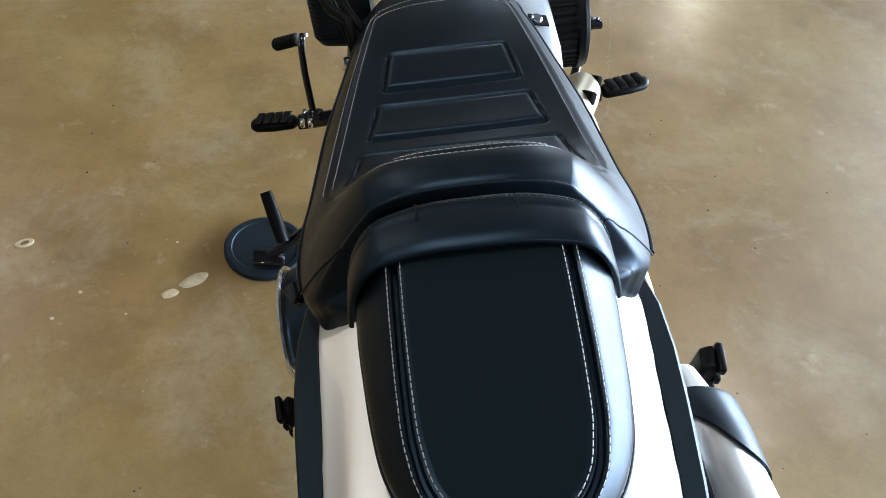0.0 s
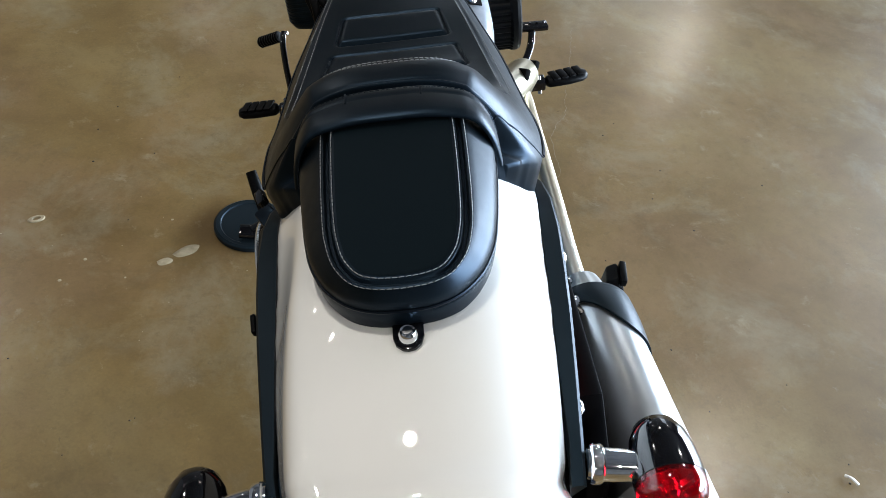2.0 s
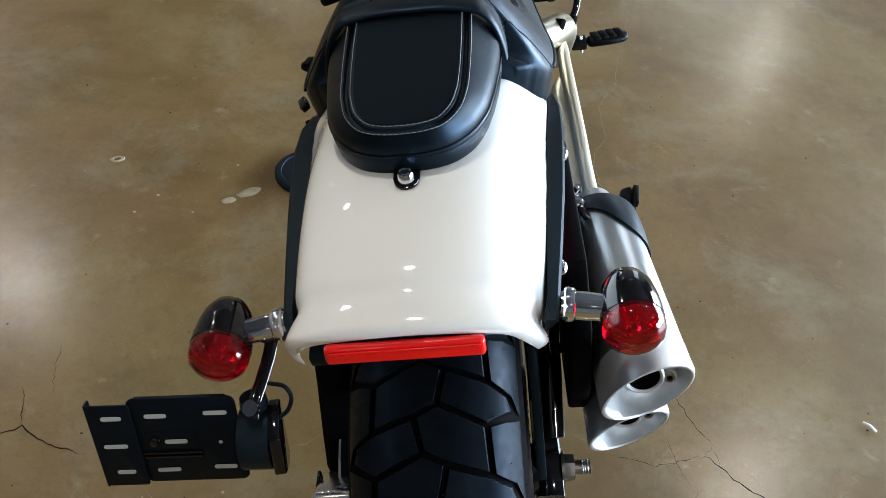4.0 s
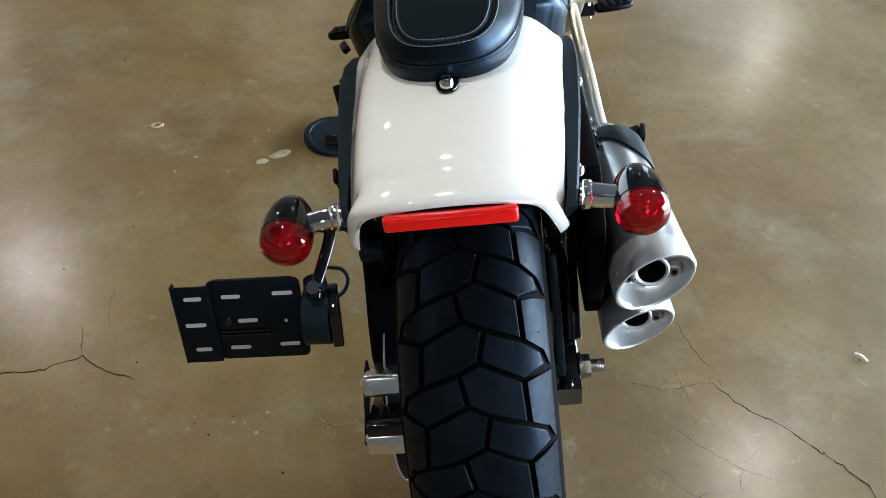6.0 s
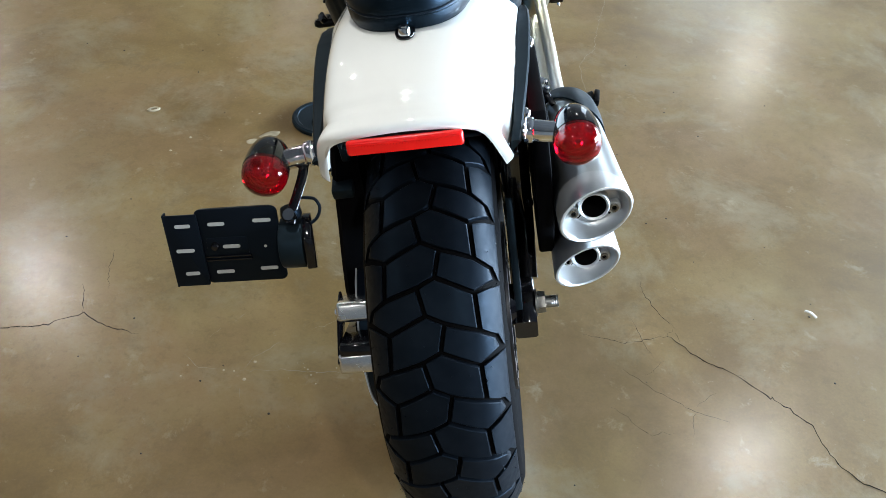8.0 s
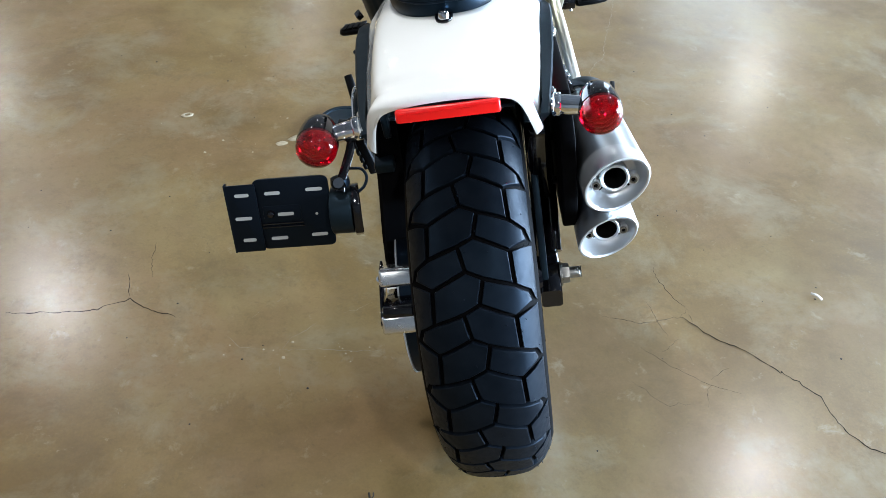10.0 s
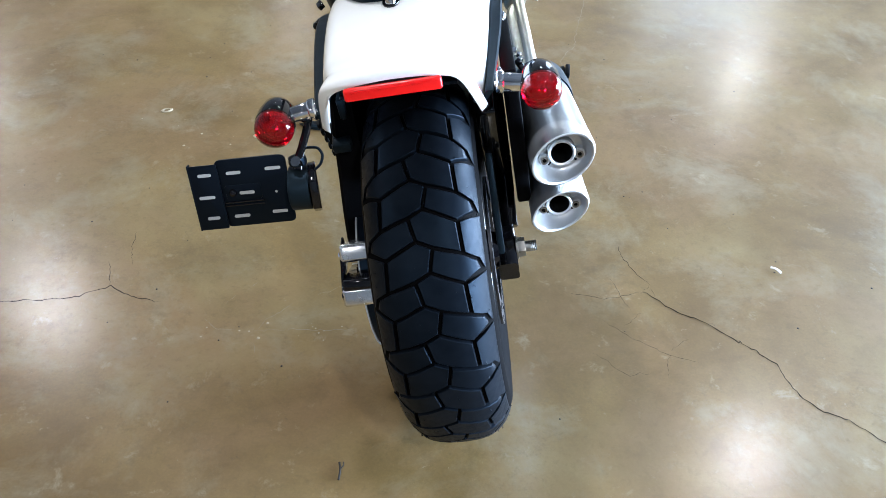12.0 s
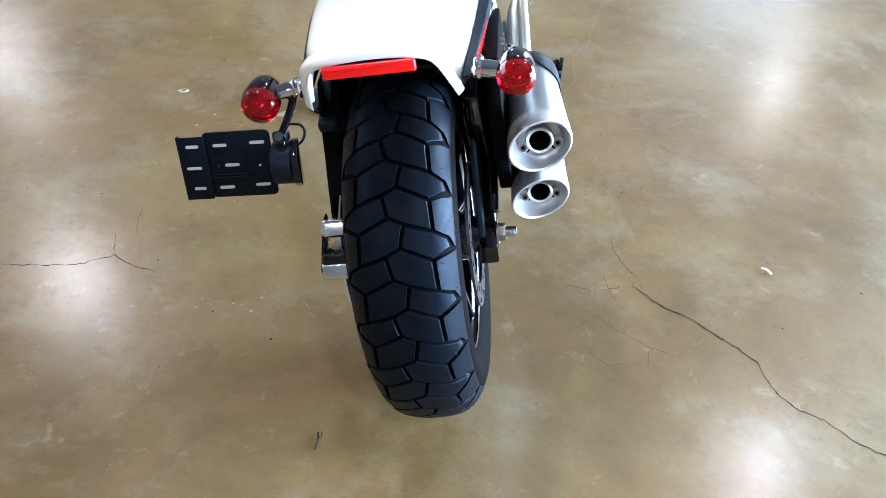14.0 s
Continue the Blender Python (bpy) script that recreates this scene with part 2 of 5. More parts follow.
def tube(points, radius, seg=12, bm=None, caps=True, flat=1.0):
    """A round bar along points; radius one number or one for each point; flat squeezes it along its second axis."""
    pts = [Vector(p) for p in points]
    rad = radius if isinstance(radius, (list, tuple)) else [radius] * len(pts)
    way = (pts[1] - pts[0]).normalized()
    up = way.orthogonal().normalized()
    if abs(way.z) < 0.9:
        up = (Vector((0, 0, 1)) - way * way.z).normalized()
    rings = []
    for i, p in enumerate(pts):
        w = (pts[min(i + 1, len(pts) - 1)] - pts[max(i - 1, 0)]).normalized()
        up = (up - w * up.dot(w)).normalized()
        side = w.cross(up)
        rings.append([p + (side * math.cos(a) + up * math.sin(a) * flat) * rad[i] for a in (2 * math.pi * k / seg for k in range(seg))])
    return loft(rings, True, caps, bm)


def lathe(profile, origin, axis, seg=48, bm=None):
    """Turns rows of (radius, distance along the axis) round an axis."""
    o, a = Vector(origin), Vector(axis).normalized()
    u = a.orthogonal().normalized()
    v = a.cross(u)
    bm = bm or bmesh.new()
    rings = []
    for r, d in profile:
        c = o + a * d
        if r < 1e-6:
            rings.append([bm.verts.new(c)])
        else:
            rings.append([bm.verts.new(c + (u * math.cos(t) + v * math.sin(t)) * r) for t in (2 * math.pi * k / seg for k in range(seg))])
    for p, q in zip(rings, rings[1:]):
        for i in range(seg):
            j = (i + 1) % seg
            if len(p) == 1 and len(q) > 1:
                bm.faces.new((p[0], q[i], q[j]))
            elif len(q) == 1 and len(p) > 1:
                bm.faces.new((p[i], p[j], q[0]))
            elif len(p) > 1:
                bm.faces.new((p[i], p[j], q[j], q[i]))
    return bm


def box(size, m=None, bevel=0.0, seg=2, bm=None):
    """A box of that size at the pose m, with rounded edges."""
    b = bmesh.new()
    bmesh.ops.create_cube(b, size=1.0)
    bmesh.ops.scale(b, vec=size, verts=b.verts)
    if bevel:
        bmesh.ops.bevel(b, geom=b.edges[:], offset=bevel, segments=seg, affect="EDGES", profile=0.5)
    bmesh.ops.transform(b, matrix=m or Matrix(), verts=b.verts)
    if bm is None:
        return b
    me = bpy.data.meshes.new("joined")
    b.to_mesh(me)
    b.free()
    bm.from_mesh(me)
    bpy.data.meshes.remove(me)
    return bm


def plate(outline, thick, m=None, bevel=0.0, bm=None):
    """A flat outline (x, y) given depth along z, at the pose m."""
    b = bmesh.new()
    f = b.faces.new([b.verts.new((x, y, 0)) for x, y in outline])
    r = bmesh.ops.extrude_face_region(b, geom=[f])
    bmesh.ops.translate(b, vec=(0, 0, thick), verts=[v for v in r["geom"] if isinstance(v, bmesh.types.BMVert)])
    if bevel:
        bmesh.ops.recalc_face_normals(b, faces=b.faces)
        sharp = [e for e in b.edges if len(e.link_faces) == 2 and e.calc_face_angle(0) > 1.0]
        bmesh.ops.bevel(b, geom=sharp, offset=bevel, segments=2, affect="EDGES", profile=0.5)
    bmesh.ops.transform(b, matrix=m or Matrix(), verts=b.verts)
    if bm is None:
        return b
    me = bpy.data.meshes.new("joined")
    b.to_mesh(me)
    b.free()
    bm.from_mesh(me)
    bpy.data.meshes.remove(me)
    return bm


def dashes(line, length=0.0040, gap=0.0014, r=0.00042, lift=0.0003):
    """A row of thread stitches along points of a surface, as (point, normal)."""
    bm = bmesh.new()
    pts = [Vector(p) for p, _ in line]
    nor = [Vector(n) for _, n in line]
    d = [0.0]
    for a, b in zip(pts, pts[1:]):
        d.append(d[-1] + (b - a).length)

    def at(s):
        i = min(max(int(np.searchsorted(d, s)) - 1, 0), len(d) - 2)
        u = (s - d[i]) / max(d[i + 1] - d[i], 1e-9)
        return pts[i].lerp(pts[i + 1], u), nor[i].lerp(nor[i + 1], u).normalized()
    s = 0.0
    while s + length < d[-1]:
        a, na = at(s)
        b, nb = at(s + length)
        mid, nm = at(s + length / 2)
        way = (b - a).normalized()
        side = way.cross(nm).normalized() * r
        ring = []
        for p, n, k in ((a, na, -0.6), (mid, nm, 1.0), (b, nb, -0.6)):
            c = p + n * (lift + r * k * 0.6)
            ring.append([c + side, c + n * r, c - side, c - n * r])
        loft(ring, True, True, bm)
        s += length + gap
    return bm


def empty(name, label, category, group="", m=None):
    ob = new(name)
    ob.empty_display_size = 0.05
    ob.matrix_world = m or Matrix()
    return tagged(ob, label, category, group)


# ---- the room ----
def slab(name, size, at, mat, label, category):
    return tagged(part(name, box(size, pose(*at)), mat), label, category, kind="structure")


floor = slab("floor", (16.4, 21.8, 0.2), (0.1, 0.8, -0.1), CONCRETE, "polished brown stained concrete floor with cracks and scuffs", "floor")
slab("ceiling", (16.4, 21.8, 0.2), (0.1, 0.8, CEILING + 0.1), CEIL, "plain dark painted ceiling", "ceiling")
slab("wall_west", (0.2, 21.4, CEILING), (-8.1, 0.8, CEILING / 2), WALL, "plain dark showroom wall", "wall")
slab("wall_south", (16.2, 0.2, CEILING), (0.1, -10.0, CEILING / 2), WALL, "plain dark showroom wall", "wall")
# the two walls with tall shop windows: sill, lintel and piers round one opening each
bm = box((0.2, 21.4, 0.2), pose(8.3, 0.8, 0.1))
box((0.2, 21.4, CEILING - 2.8), pose(8.3, 0.8, (CEILING + 2.8) / 2), bm=bm)
box((0.2, 5.9, 2.6), pose(8.3, -6.95, 1.5), bm=bm)
box((0.2, 2.5, 2.6), pose(8.3, 10.25, 1.5), bm=bm)
tagged(part("wall_east", bm, WALL), "dark wall round a wide shop window", "wall", kind="structure")
bm = box((16.2, 0.2, 0.25), pose(0.1, 11.6, 0.125))
box((16.2, 0.2, CEILING - 4.55), pose(0.1, 11.6, (CEILING + 4.55) / 2), bm=bm)
box((11.35, 0.2, 4.3), pose(-2.325, 11.6, 2.4), bm=bm)
box((3.15, 0.2, 4.3), pose(6.625, 11.6, 2.4), bm=bm)
tagged(part("wall_north", bm, WALL), "dark wall beside a tall shop window", "wall", kind="structure")
for lx, ly, watts in LAMPS:
    lamp = empty("ceiling_light", "round industrial light hanging from the ceiling on a rod", "lamp", "ceiling lights", pose(lx, ly, LAMP_Z + 0.26))
    part("rod", tube([(0, 0, -0.01), (0, 0, CEILING - LAMP_Z - 0.26)], 0.012, 10), BARE, lamp)
    part("housing", lathe([(0, 0), (0.05, -0.0), (0.06, -0.1), (0.16, -0.14), (0.25, -0.24), (0.255, -0.245), (0.245, -0.245), (0.15, -0.15), (0, -0.13)], (0, 0, 0), (0, 0, 1), 24), BARE, lamp)

# ---- the motorcycle: x to its right, y ahead, z up, the rear axle over the origin, leaning on its stand ----
LEAN = 11.5
bike = empty("motorcycle", "white cruiser motorcycle with black leather seats leaning on its stand", "motorcycle", "", pose(0, 0, 0, 0, -LEAN, 0))
AXLE = Vector((0, 0, 0.325))


# rear fender
def fender_half(y):
    """Half width of the crown, before the flanks flare out."""
    return 0.1195 + 0.045 * max(0.0, y + 0.08)


def fender_flare(y, drop):
    """How far the flank leans out at that depth below the crown; sooner and wider towards the seat."""
    f = min(max((y - 0.1) / 0.18, 0.0), 1.0)
    start, end = 0.030 - 0.025 * f, 0.115 - 0.055 * f
    full = float(np.interp(y, (-0.15, -0.09, -0.03, 0.057, 0.126, 0.2, 0.3), (0.0, 0.0015, 0.0065, 0.0115, 0.0155, 0.0165, 0.0225)))
    return full * min(max((drop - start) / (end - start), 0.0), 1.0) ** 1.5


def fender_lean(y, s):
    """The right flank stands a little closer to the middle towards the tail."""
    return 1.0 if s < 0 else float(np.interp(y, (-0.03, 0.05, 0.126, 0.2, 0.3), (0.934, 0.942, 0.957, 0.972, 0.985)))


FENDER_SIDE = [(0.0, 0.0), (0.22, -0.0010), (0.44, -0.0038), (0.58, -0.0068), (0.68, -0.0100), (0.75, -0.0140), (0.80, -0.0195), (0.84, -0.0280), (0.88, -0.043), (0.92, -0.066), (0.96, -0.096), (1.0, -0.131)]
fender_cross = smooth_key([(i, *p) for i, p in enumerate(FENDER_SIDE)])


def fender_rise(turn):
    """The fender leaves its circle ahead of the axle."""
    k = min(max((turn - 14) / 26, 0.0), 1.6)
    return 0.040 * k * k


def fender_point(turn, u, skin=0.0):
    """turn: degrees ahead of straight up over the axle; u: -1 to 1 from the left rim over the top to the right rim."""
    k, drop = fender_cross(abs(u) * (len(FENDER_SIDE) - 1))
    r = 0.4835 + drop - skin + fender_rise(turn)
    a = radians(turn)
    y = r * math.sin(a)
    x = math.copysign(max(k * fender_half(y) + fender_flare(y, -drop) - skin, 0.0), u) * fender_lean(y, u)
    return Vector((x, y, AXLE.z + r * math.cos(a)))


def fender_z(x, y):
    k = min(abs(x) / fender_half(y), 0.99)
    lo, hi = 0.0, 1.0
    for _ in range(20):
        mid = (lo + hi) / 2
        if fender_cross(mid * (len(FENDER_SIDE) - 1))[0] < k:
            lo = mid
        else:
            hi = mid
    r = 0.4835 + fender_cross(lo * (len(FENDER_SIDE) - 1))[1]
    r += fender_rise(math.degrees(math.asin(min(max(y / (r + 0.02), -1), 1))))
    return AXLE.z + math.sqrt(max(r * r - y * y, 0.01))


def build_fender():
    rings = []
    us = np.linspace(-1, 1, 65)
    steps = 96
    for i in range(steps):
        v = i / (steps - 1)
        ring, inner = [], []
        for u in us:
            depth = -fender_cross(abs(u) * (len(FENDER_SIDE) - 1))[1] / 0.131
            tail = -18.8 + 5.0 * depth ** 1.5
            turn = tail + (62 - tail) * v**1.15
            # a shallow crease, the flared lip behind it and its rolled edge
            lip = 0.0034 * math.exp(-((turn - tail - 4.6) / 1.5) ** 2) - (0.0030 + 0.0035 * depth ** 0.5) * math.exp(-((turn - tail) / 2.4) ** 2) + 0.0040 * math.exp(-((turn - tail) / 0.35) ** 2)
            ring.append(fender_point(turn, u, lip))
            inner.append(fender_point(turn, u, 0.0035 + 0.004 * math.exp(-((turn - tail) / 0.9) ** 2) + lip))
        rings.append(ring + inner[::-1])
    return loft(rings, True, True)


part("rear_fender", build_fender(), PAINT, bike, "glossy white painted rear fender", 60)


# rider seat
seat_rows = smooth_key([
    (0.765, 0.040, 0.732, 0.728, 0.062, 0.710, 0.690), (0.745, 0.062, 0.743, 0.738, 0.086, 0.712, 0.690), (0.71, 0.074, 0.746, 0.742, 0.098, 0.712, 0.685),
    (0.63, 0.093, 0.743, 0.742, 0.120, 0.705, 0.670), (0.55, 0.109, 0.737, 0.739, 0.139, 0.700, 0.660),
    (0.50, 0.117, 0.738, 0.740, 0.148, 0.695, 0.650), (0.45, 0.124, 0.748, 0.743, 0.155, 0.690, 0.640),
    (0.41, 0.127, 0.772, 0.750, 0.159, 0.694, 0.632), (0.37, 0.116, 0.825, 0.775, 0.162, 0.694, 0.634),
    (0.335, 0.086, 0.852, 0.832, 0.159, 0.700, 0.660), (0.308, 0.080, 0.855, 0.840, 0.152, 0.712, 0.672),
    (0.296, 0.077, 0.853, 0.838, 0.146, 0.722, 0.684), (0.2895, 0.076, 0.848, 0.834, 0.140, 0.728, 0.690),
    (0.2865, 0.075, 0.820, 0.806, 0.137, 0.730, 0.694), (0.283, 0.073, 0.792, 0.784, 0.132, 0.734, 0.698),
    (0.276, 0.070, 0.786, 0.780, 0.124, 0.738, 0.704), (0.268, 0.066, 0.782, 0.776, 0.110, 0.742, 0.712)])
PANELS = [((0.622, 0.064), (0.565, 0.073)), ((0.540, 0.079), (0.487, 0.0905)), ((0.462, 0.096), (0.400, 0.107))]


def panel_relief(x, y):
    out = 0.0
    for (y1, w1), (y0, w0) in PANELS:
        w = w0 + (w1 - w0) * (y - y0) / (y1 - y0)
        q = (w - abs(x) - 0.006, min(y1 - y, y - y0) - 0.006)
        d = min(q) if min(q) > 0 or max(q) < 0 else min(q)
        if q[0] < 0 and q[1] < 0:
            d = -math.hypot(*q)
        d += 0.006
        out += 0.0028 / (1 + math.exp(-(d - 0.004) / 0.0012)) - 0.0034 * math.exp(-(d / 0.0021) ** 2)
    return out


def seam_y(x):
    return 0.334 + 0.066 * min(abs(x) / 0.129, 1.0) ** 3


def seat_point(y, s):
    w, zc, ze, f, fz, zb = seat_rows(y)
    fz += 0.010 * min(max((0.50 - y) / 0.10, 0.0), 1.0)
    a = abs(s)
    if a <= 0.6:
        k = a / 0.6
        x, z = w * k, zc + (ze - zc) * k**3
        z += panel_relief(x, y) if y > seam_y(x) else 0.0
    elif a <= 0.9:
        t = (a - 0.6) / 0.3
        x, z = w + (f - w) * (0.82 * t + 0.18 * math.sin(t * math.pi / 2)), fz + (ze - fz) * (0.82 * (1 - t) + 0.18 * math.cos(t * math.pi / 2))
    else:
        k = (a - 0.9) / 0.1
        x, z = f - 0.010 * k, fz + (zb - fz) * k
    if y > 0.40:
        z -= 0.0028 * math.exp(-((a - 0.6) / 0.018) ** 2)
    if y > 0.32:
        z -= 0.0022 * math.exp(-((y - seam_y(x)) / 0.0022) ** 2) if a < 0.62 else 0.0
    return Vector((math.copysign(x, s), y, z))


def seat_frame(y, s):
    p = seat_point(y, s)
    n = (seat_point(y, s + 0.01) - seat_point(y, s - 0.01)).cross(seat_point(y + 0.004, s) - seat_point(y - 0.004, s)).normalized()
    return p, n if n.z > 0 else -n


def build_seat():
    ss = np.concatenate([np.linspace(-1, -0.62, 18), np.linspace(-0.6, 0.6, 101), np.linspace(0.62, 1, 18)])
    ys = np.concatenate([np.linspace(0.765, 0.64, 30), np.linspace(0.638, 0.296, 164), np.linspace(0.295, 0.269, 40)])
    return loft([[seat_point(y, s) for s in ss] for y in ys], True, True)


seat = part("rider_seat", build_seat(), LEATHER, bike, "black leather rider seat with three padded panels", 50)
for k, nose in ((0.575, 0.709), (0.645, 0.721)):
    line = [(y, -k) for y in np.linspace(0.412, 0.685, 90)]
    line += [(0.685 + (nose - 0.685) * math.sin(a) ** 0.8, -k * math.cos(a)) for a in np.linspace(0, math.pi, 81)[1:-1]]
    line += [(y, k) for y in np.linspace(0.685, 0.412, 90)]
    part("stitching", dashes([seat_frame(y, q) for y, q in line]), THREAD, seat, "pale grey thread")
part("stitching", dashes([seat_frame(seam_y(x) - 0.004, 0.6 * x / seat_rows(seam_y(x))[0]) for x in np.linspace(-0.118, 0.110, 90)]), THREAD, seat, "pale grey thread")
part("stitching", dashes([seat_frame(seam_y(x) + 0.005, 0.6 * x / seat_rows(seam_y(x))[0]) for x in np.linspace(-0.055, 0.066, 60)]), THREAD, seat, "pale grey thread")
for (y1, w1), (y0, w0) in PANELS:
    loop = [(-w0, y0), (-w1, y1), (w1, y1), (w0, y0), (-w0, y0)]
    pts = []
    for (xa, ya), (xb, yb) in zip(loop, loop[1:]):
        for k in np.linspace(0, 1, 40)[:-1]:
            x, y = (xa + (xb - xa) * k) * 1.03, ya + (yb - ya) * k
            if y > seam_y(x) + 0.006:
                pts.append(seat_frame(y, 0.6 * x / seat_rows(y)[0]))
    part("panel_stitching", dashes(pts, r=0.0005), SATIN, seat, "black thread round a padded panel")
for s in (-1, 1):
    part("piping", tube([seat_point(y, s * 0.9) for y in np.linspace(0.755, 0.325, 70)], 0.0022, 8), PLASTIC, seat)

    part("seam", tube([seat_point(0.281 + 0.040 * k, s * (0.64 + 0.26 * k**0.8)) + Vector((0, 0, 0.0005)) for k in np.linspace(0.1, 1, 30)], 0.0010, 8), LEATHER, seat, "folded leather seam")

part("flank_latch", box((0.012, 0.022, 0.010), pose(-0.1735, 0.362, 0.668, 0, -30, 18), 0.002), GLOSS, bike, "small gloss black latch below the seat")

# pillion seat
half = spline([(0.0, 0.274, 0), (0.045, 0.274, 0), (0.075, 0.272, 0), (0.089, 0.262, 0), (0.0935, 0.240, 0), (0.0925, 0.20, 0), (0.088, 0.155, 0), (0.083, 0.115, 0), (0.0755, 0.078, 0), (0.062, 0.048, 0), (0.043, 0.028, 0), (0.022, 0.0185, 0), (0.0, 0.0165, 0)], 56)
OUTLINE = [(p.x, p.y) for p in half] + [(-p.x, p.y) for p in half[-2:0:-1]]


STITCH = [(p.x, p.y) for p in spline([(0.0, 0.268, 0), (0.030, 0.268, 0), (0.052, 0.266, 0), (0.0635, 0.255, 0), (0.0655, 0.232, 0), (0.0655, 0.195, 0), (0.0645, 0.155, 0), (0.0630, 0.118, 0), (0.0595, 0.078, 0), (0.0515, 0.0485, 0), (0.037, 0.0295, 0), (0.0185, 0.0225, 0), (0.0, 0.021, 0)], 56)]
STITCH += [(-x, y) for x, y in STITCH[-2:0:-1]]


def between(k):
    """The outline drawn in: 0 at the rim, 1 at the outer seam, more than 1 inside it."""
    out = []
    for (x, y), (u, v) in zip(OUTLINE, STITCH):
        if k <= 1:
            out.append((x + (u - x) * k, y + (v - y) * k))
        else:
            i = len(out)
            (xa, ya), (xb, yb) = STITCH[i - 1], STITCH[(i + 1) % len(STITCH)]
            d = Vector((yb - ya, xa - xb)).normalized() * 0.02 * (k - 1)
            d = d if d.dot(Vector((-u, 0.15 - v))) > 0 else -d
            out.append((u + d.x, v + d.y))
    return out


def pillion_top(x, y):
    return 0.851 + 0.0035 * (1 - (x / 0.09) ** 2) - 0.004 * max(0.0, (0.09 - y) / 0.08) ** 2


PILLION_RINGS = [(0.30, 0.0), (0.10, 0.10), (0.0, 0.28), (0.0, 0.42), (0.08, 0.465), (0.08, 0.475), (0.0, 0.51), (0.0, 0.595), (0.035, 0.655), (0.12, 0.71), (0.30, 0.777), (0.50, 0.843), (0.70, 0.905), (0.88, 0.955), (1.0, 0.980), (1.08, 0.985), (1.17, 0.935), (1.28, 0.935), (1.37, 0.995), (1.6, 1.0)]


def pillion_ring(off, h):
    ring = []
    for (x, y), (bx, by) in zip(between(off), OUTLINE):
        base = fender_z(bx, by) + 0.001
        ring.append(Vector((x, y, base + (pillion_top(x, y) - base) * h)))
    return ring


rings = [pillion_ring(o, h) for o, h in PILLION_RINGS]
last = rings[-1]
for k in (0.8, 0.6, 0.4, 0.2, 0.05):
    rings.append([Vector((p.x * k, 0.16 + (p.y - 0.16) * k, pillion_top(p.x * k, 0.16 + (p.y - 0.16) * k))) for p in last])
pillion = part("pillion_seat", loft(rings, True, True), LEATHER, bike, "black leather pillion seat with double stitching", 50)
top = [[p + Vector((0, 0, 0.0006)) for p in r] for r in rings[-6:]]
part("seat_insert", loft(top, True, True), SUEDE, pillion, "matt black fabric seat insert")
path = sorted(range(len(OUTLINE)), key=lambda k: math.atan2(OUTLINE[k][0], 0.16 - OUTLINE[k][1]))
for off, lift in ((0.97, -0.0012), (1.46, 0.0008)):
    ring = pillion_ring(off, 1.0)
    part("stitching", dashes([(ring[k], Vector((0, 0, 1))) for k in path if ring[k].y < 0.245], lift=lift), THREAD, pillion, "pale grey thread")
part("piping", tube([pillion_ring(0.0, 0.47)[k] for k in path if OUTLINE[k][1] < 0.27], 0.0016, 8), PLASTIC, pillion)

part("stitching", dashes([(pillion_ring(-0.006, 0.385)[k], Vector((OUTLINE[k][0], OUTLINE[k][1] - 0.15, 0)).normalized()) for k in path if OUTLINE[k][1] < 0.20 and OUTLINE[k][0] > 0.02], r=0.0006), SATIN, pillion, "dark thread round the lower band")

# strap over the pillion seat
STRAP = [(-0.0985, 0.796), (-0.0965, 0.810), (-0.090, 0.832), (-0.076, 0.851), (-0.052, 0.8575), (0, 0.8605), (0.052, 0.8575), (0.076, 0.851), (0.090, 0.832), (0.0965, 0.810), (0.0985, 0.796)]
path3 = spline([(x, 0, z) for x, z in STRAP], 70)


def build_strap():
    rings = []
    for i, p in enumerate(path3):
        w = (path3[min(i + 1, 69)] - path3[max(i - 1, 0)]).normalized()
        n = Vector((-w.z, 0, w.x))
        wide = 0.0245 - 0.004 * (abs(p.x) / 0.1) ** 2
        cy = 0.2480 - 0.012 * (abs(p.x) / 0.1) ** 3
        sag = 0.0015 * math.sin(p.x * 60)
        ring = []
        for v, h in ((-1, -0.001), (-1, 0.0012), (-0.93, 0.0028), (-0.5, 0.0036), (0.35, 0.0036), (0.42, 0.0030), (0.5, 0.0036), (0.93, 0.0024), (1, 0.001), (1, -0.001)):
            ring.append(p + n * (h + 0.0004 * sag) + Vector((0, cy + v * wide, 0)))
        rings.append(ring)
    return loft(rings, True, True)


strap = part("seat_strap", build_strap(), LEATHER, bike, "black leather grab strap across the pillion seat", 50)
for edge in (0.80,):
    row = []
    for i in range(3, 67):
        p = path3[i]
        w = (path3[i + 1] - path3[i - 1]).normalized()
        row.append((p + Vector((-w.z, 0, w.x)) * 0.0032 + Vector((0, 0.2480 - 0.012 * (abs(p.x) / 0.1) ** 3 + edge * (0.0245 - 0.004 * (abs(p.x) / 0.1) ** 2), 0)), Vector((-w.z, 0, w.x))))
    part("stitching", dashes(row, r=0.0005), SATIN, strap, "dark thread along the strap edge")
for x in (-0.042, 0.030):
    part("strap_loop", box((0.0022, 0.015, 0.0012), pose(x, 0.2615, 0.8632), 0.0005), PLASTIC, strap)

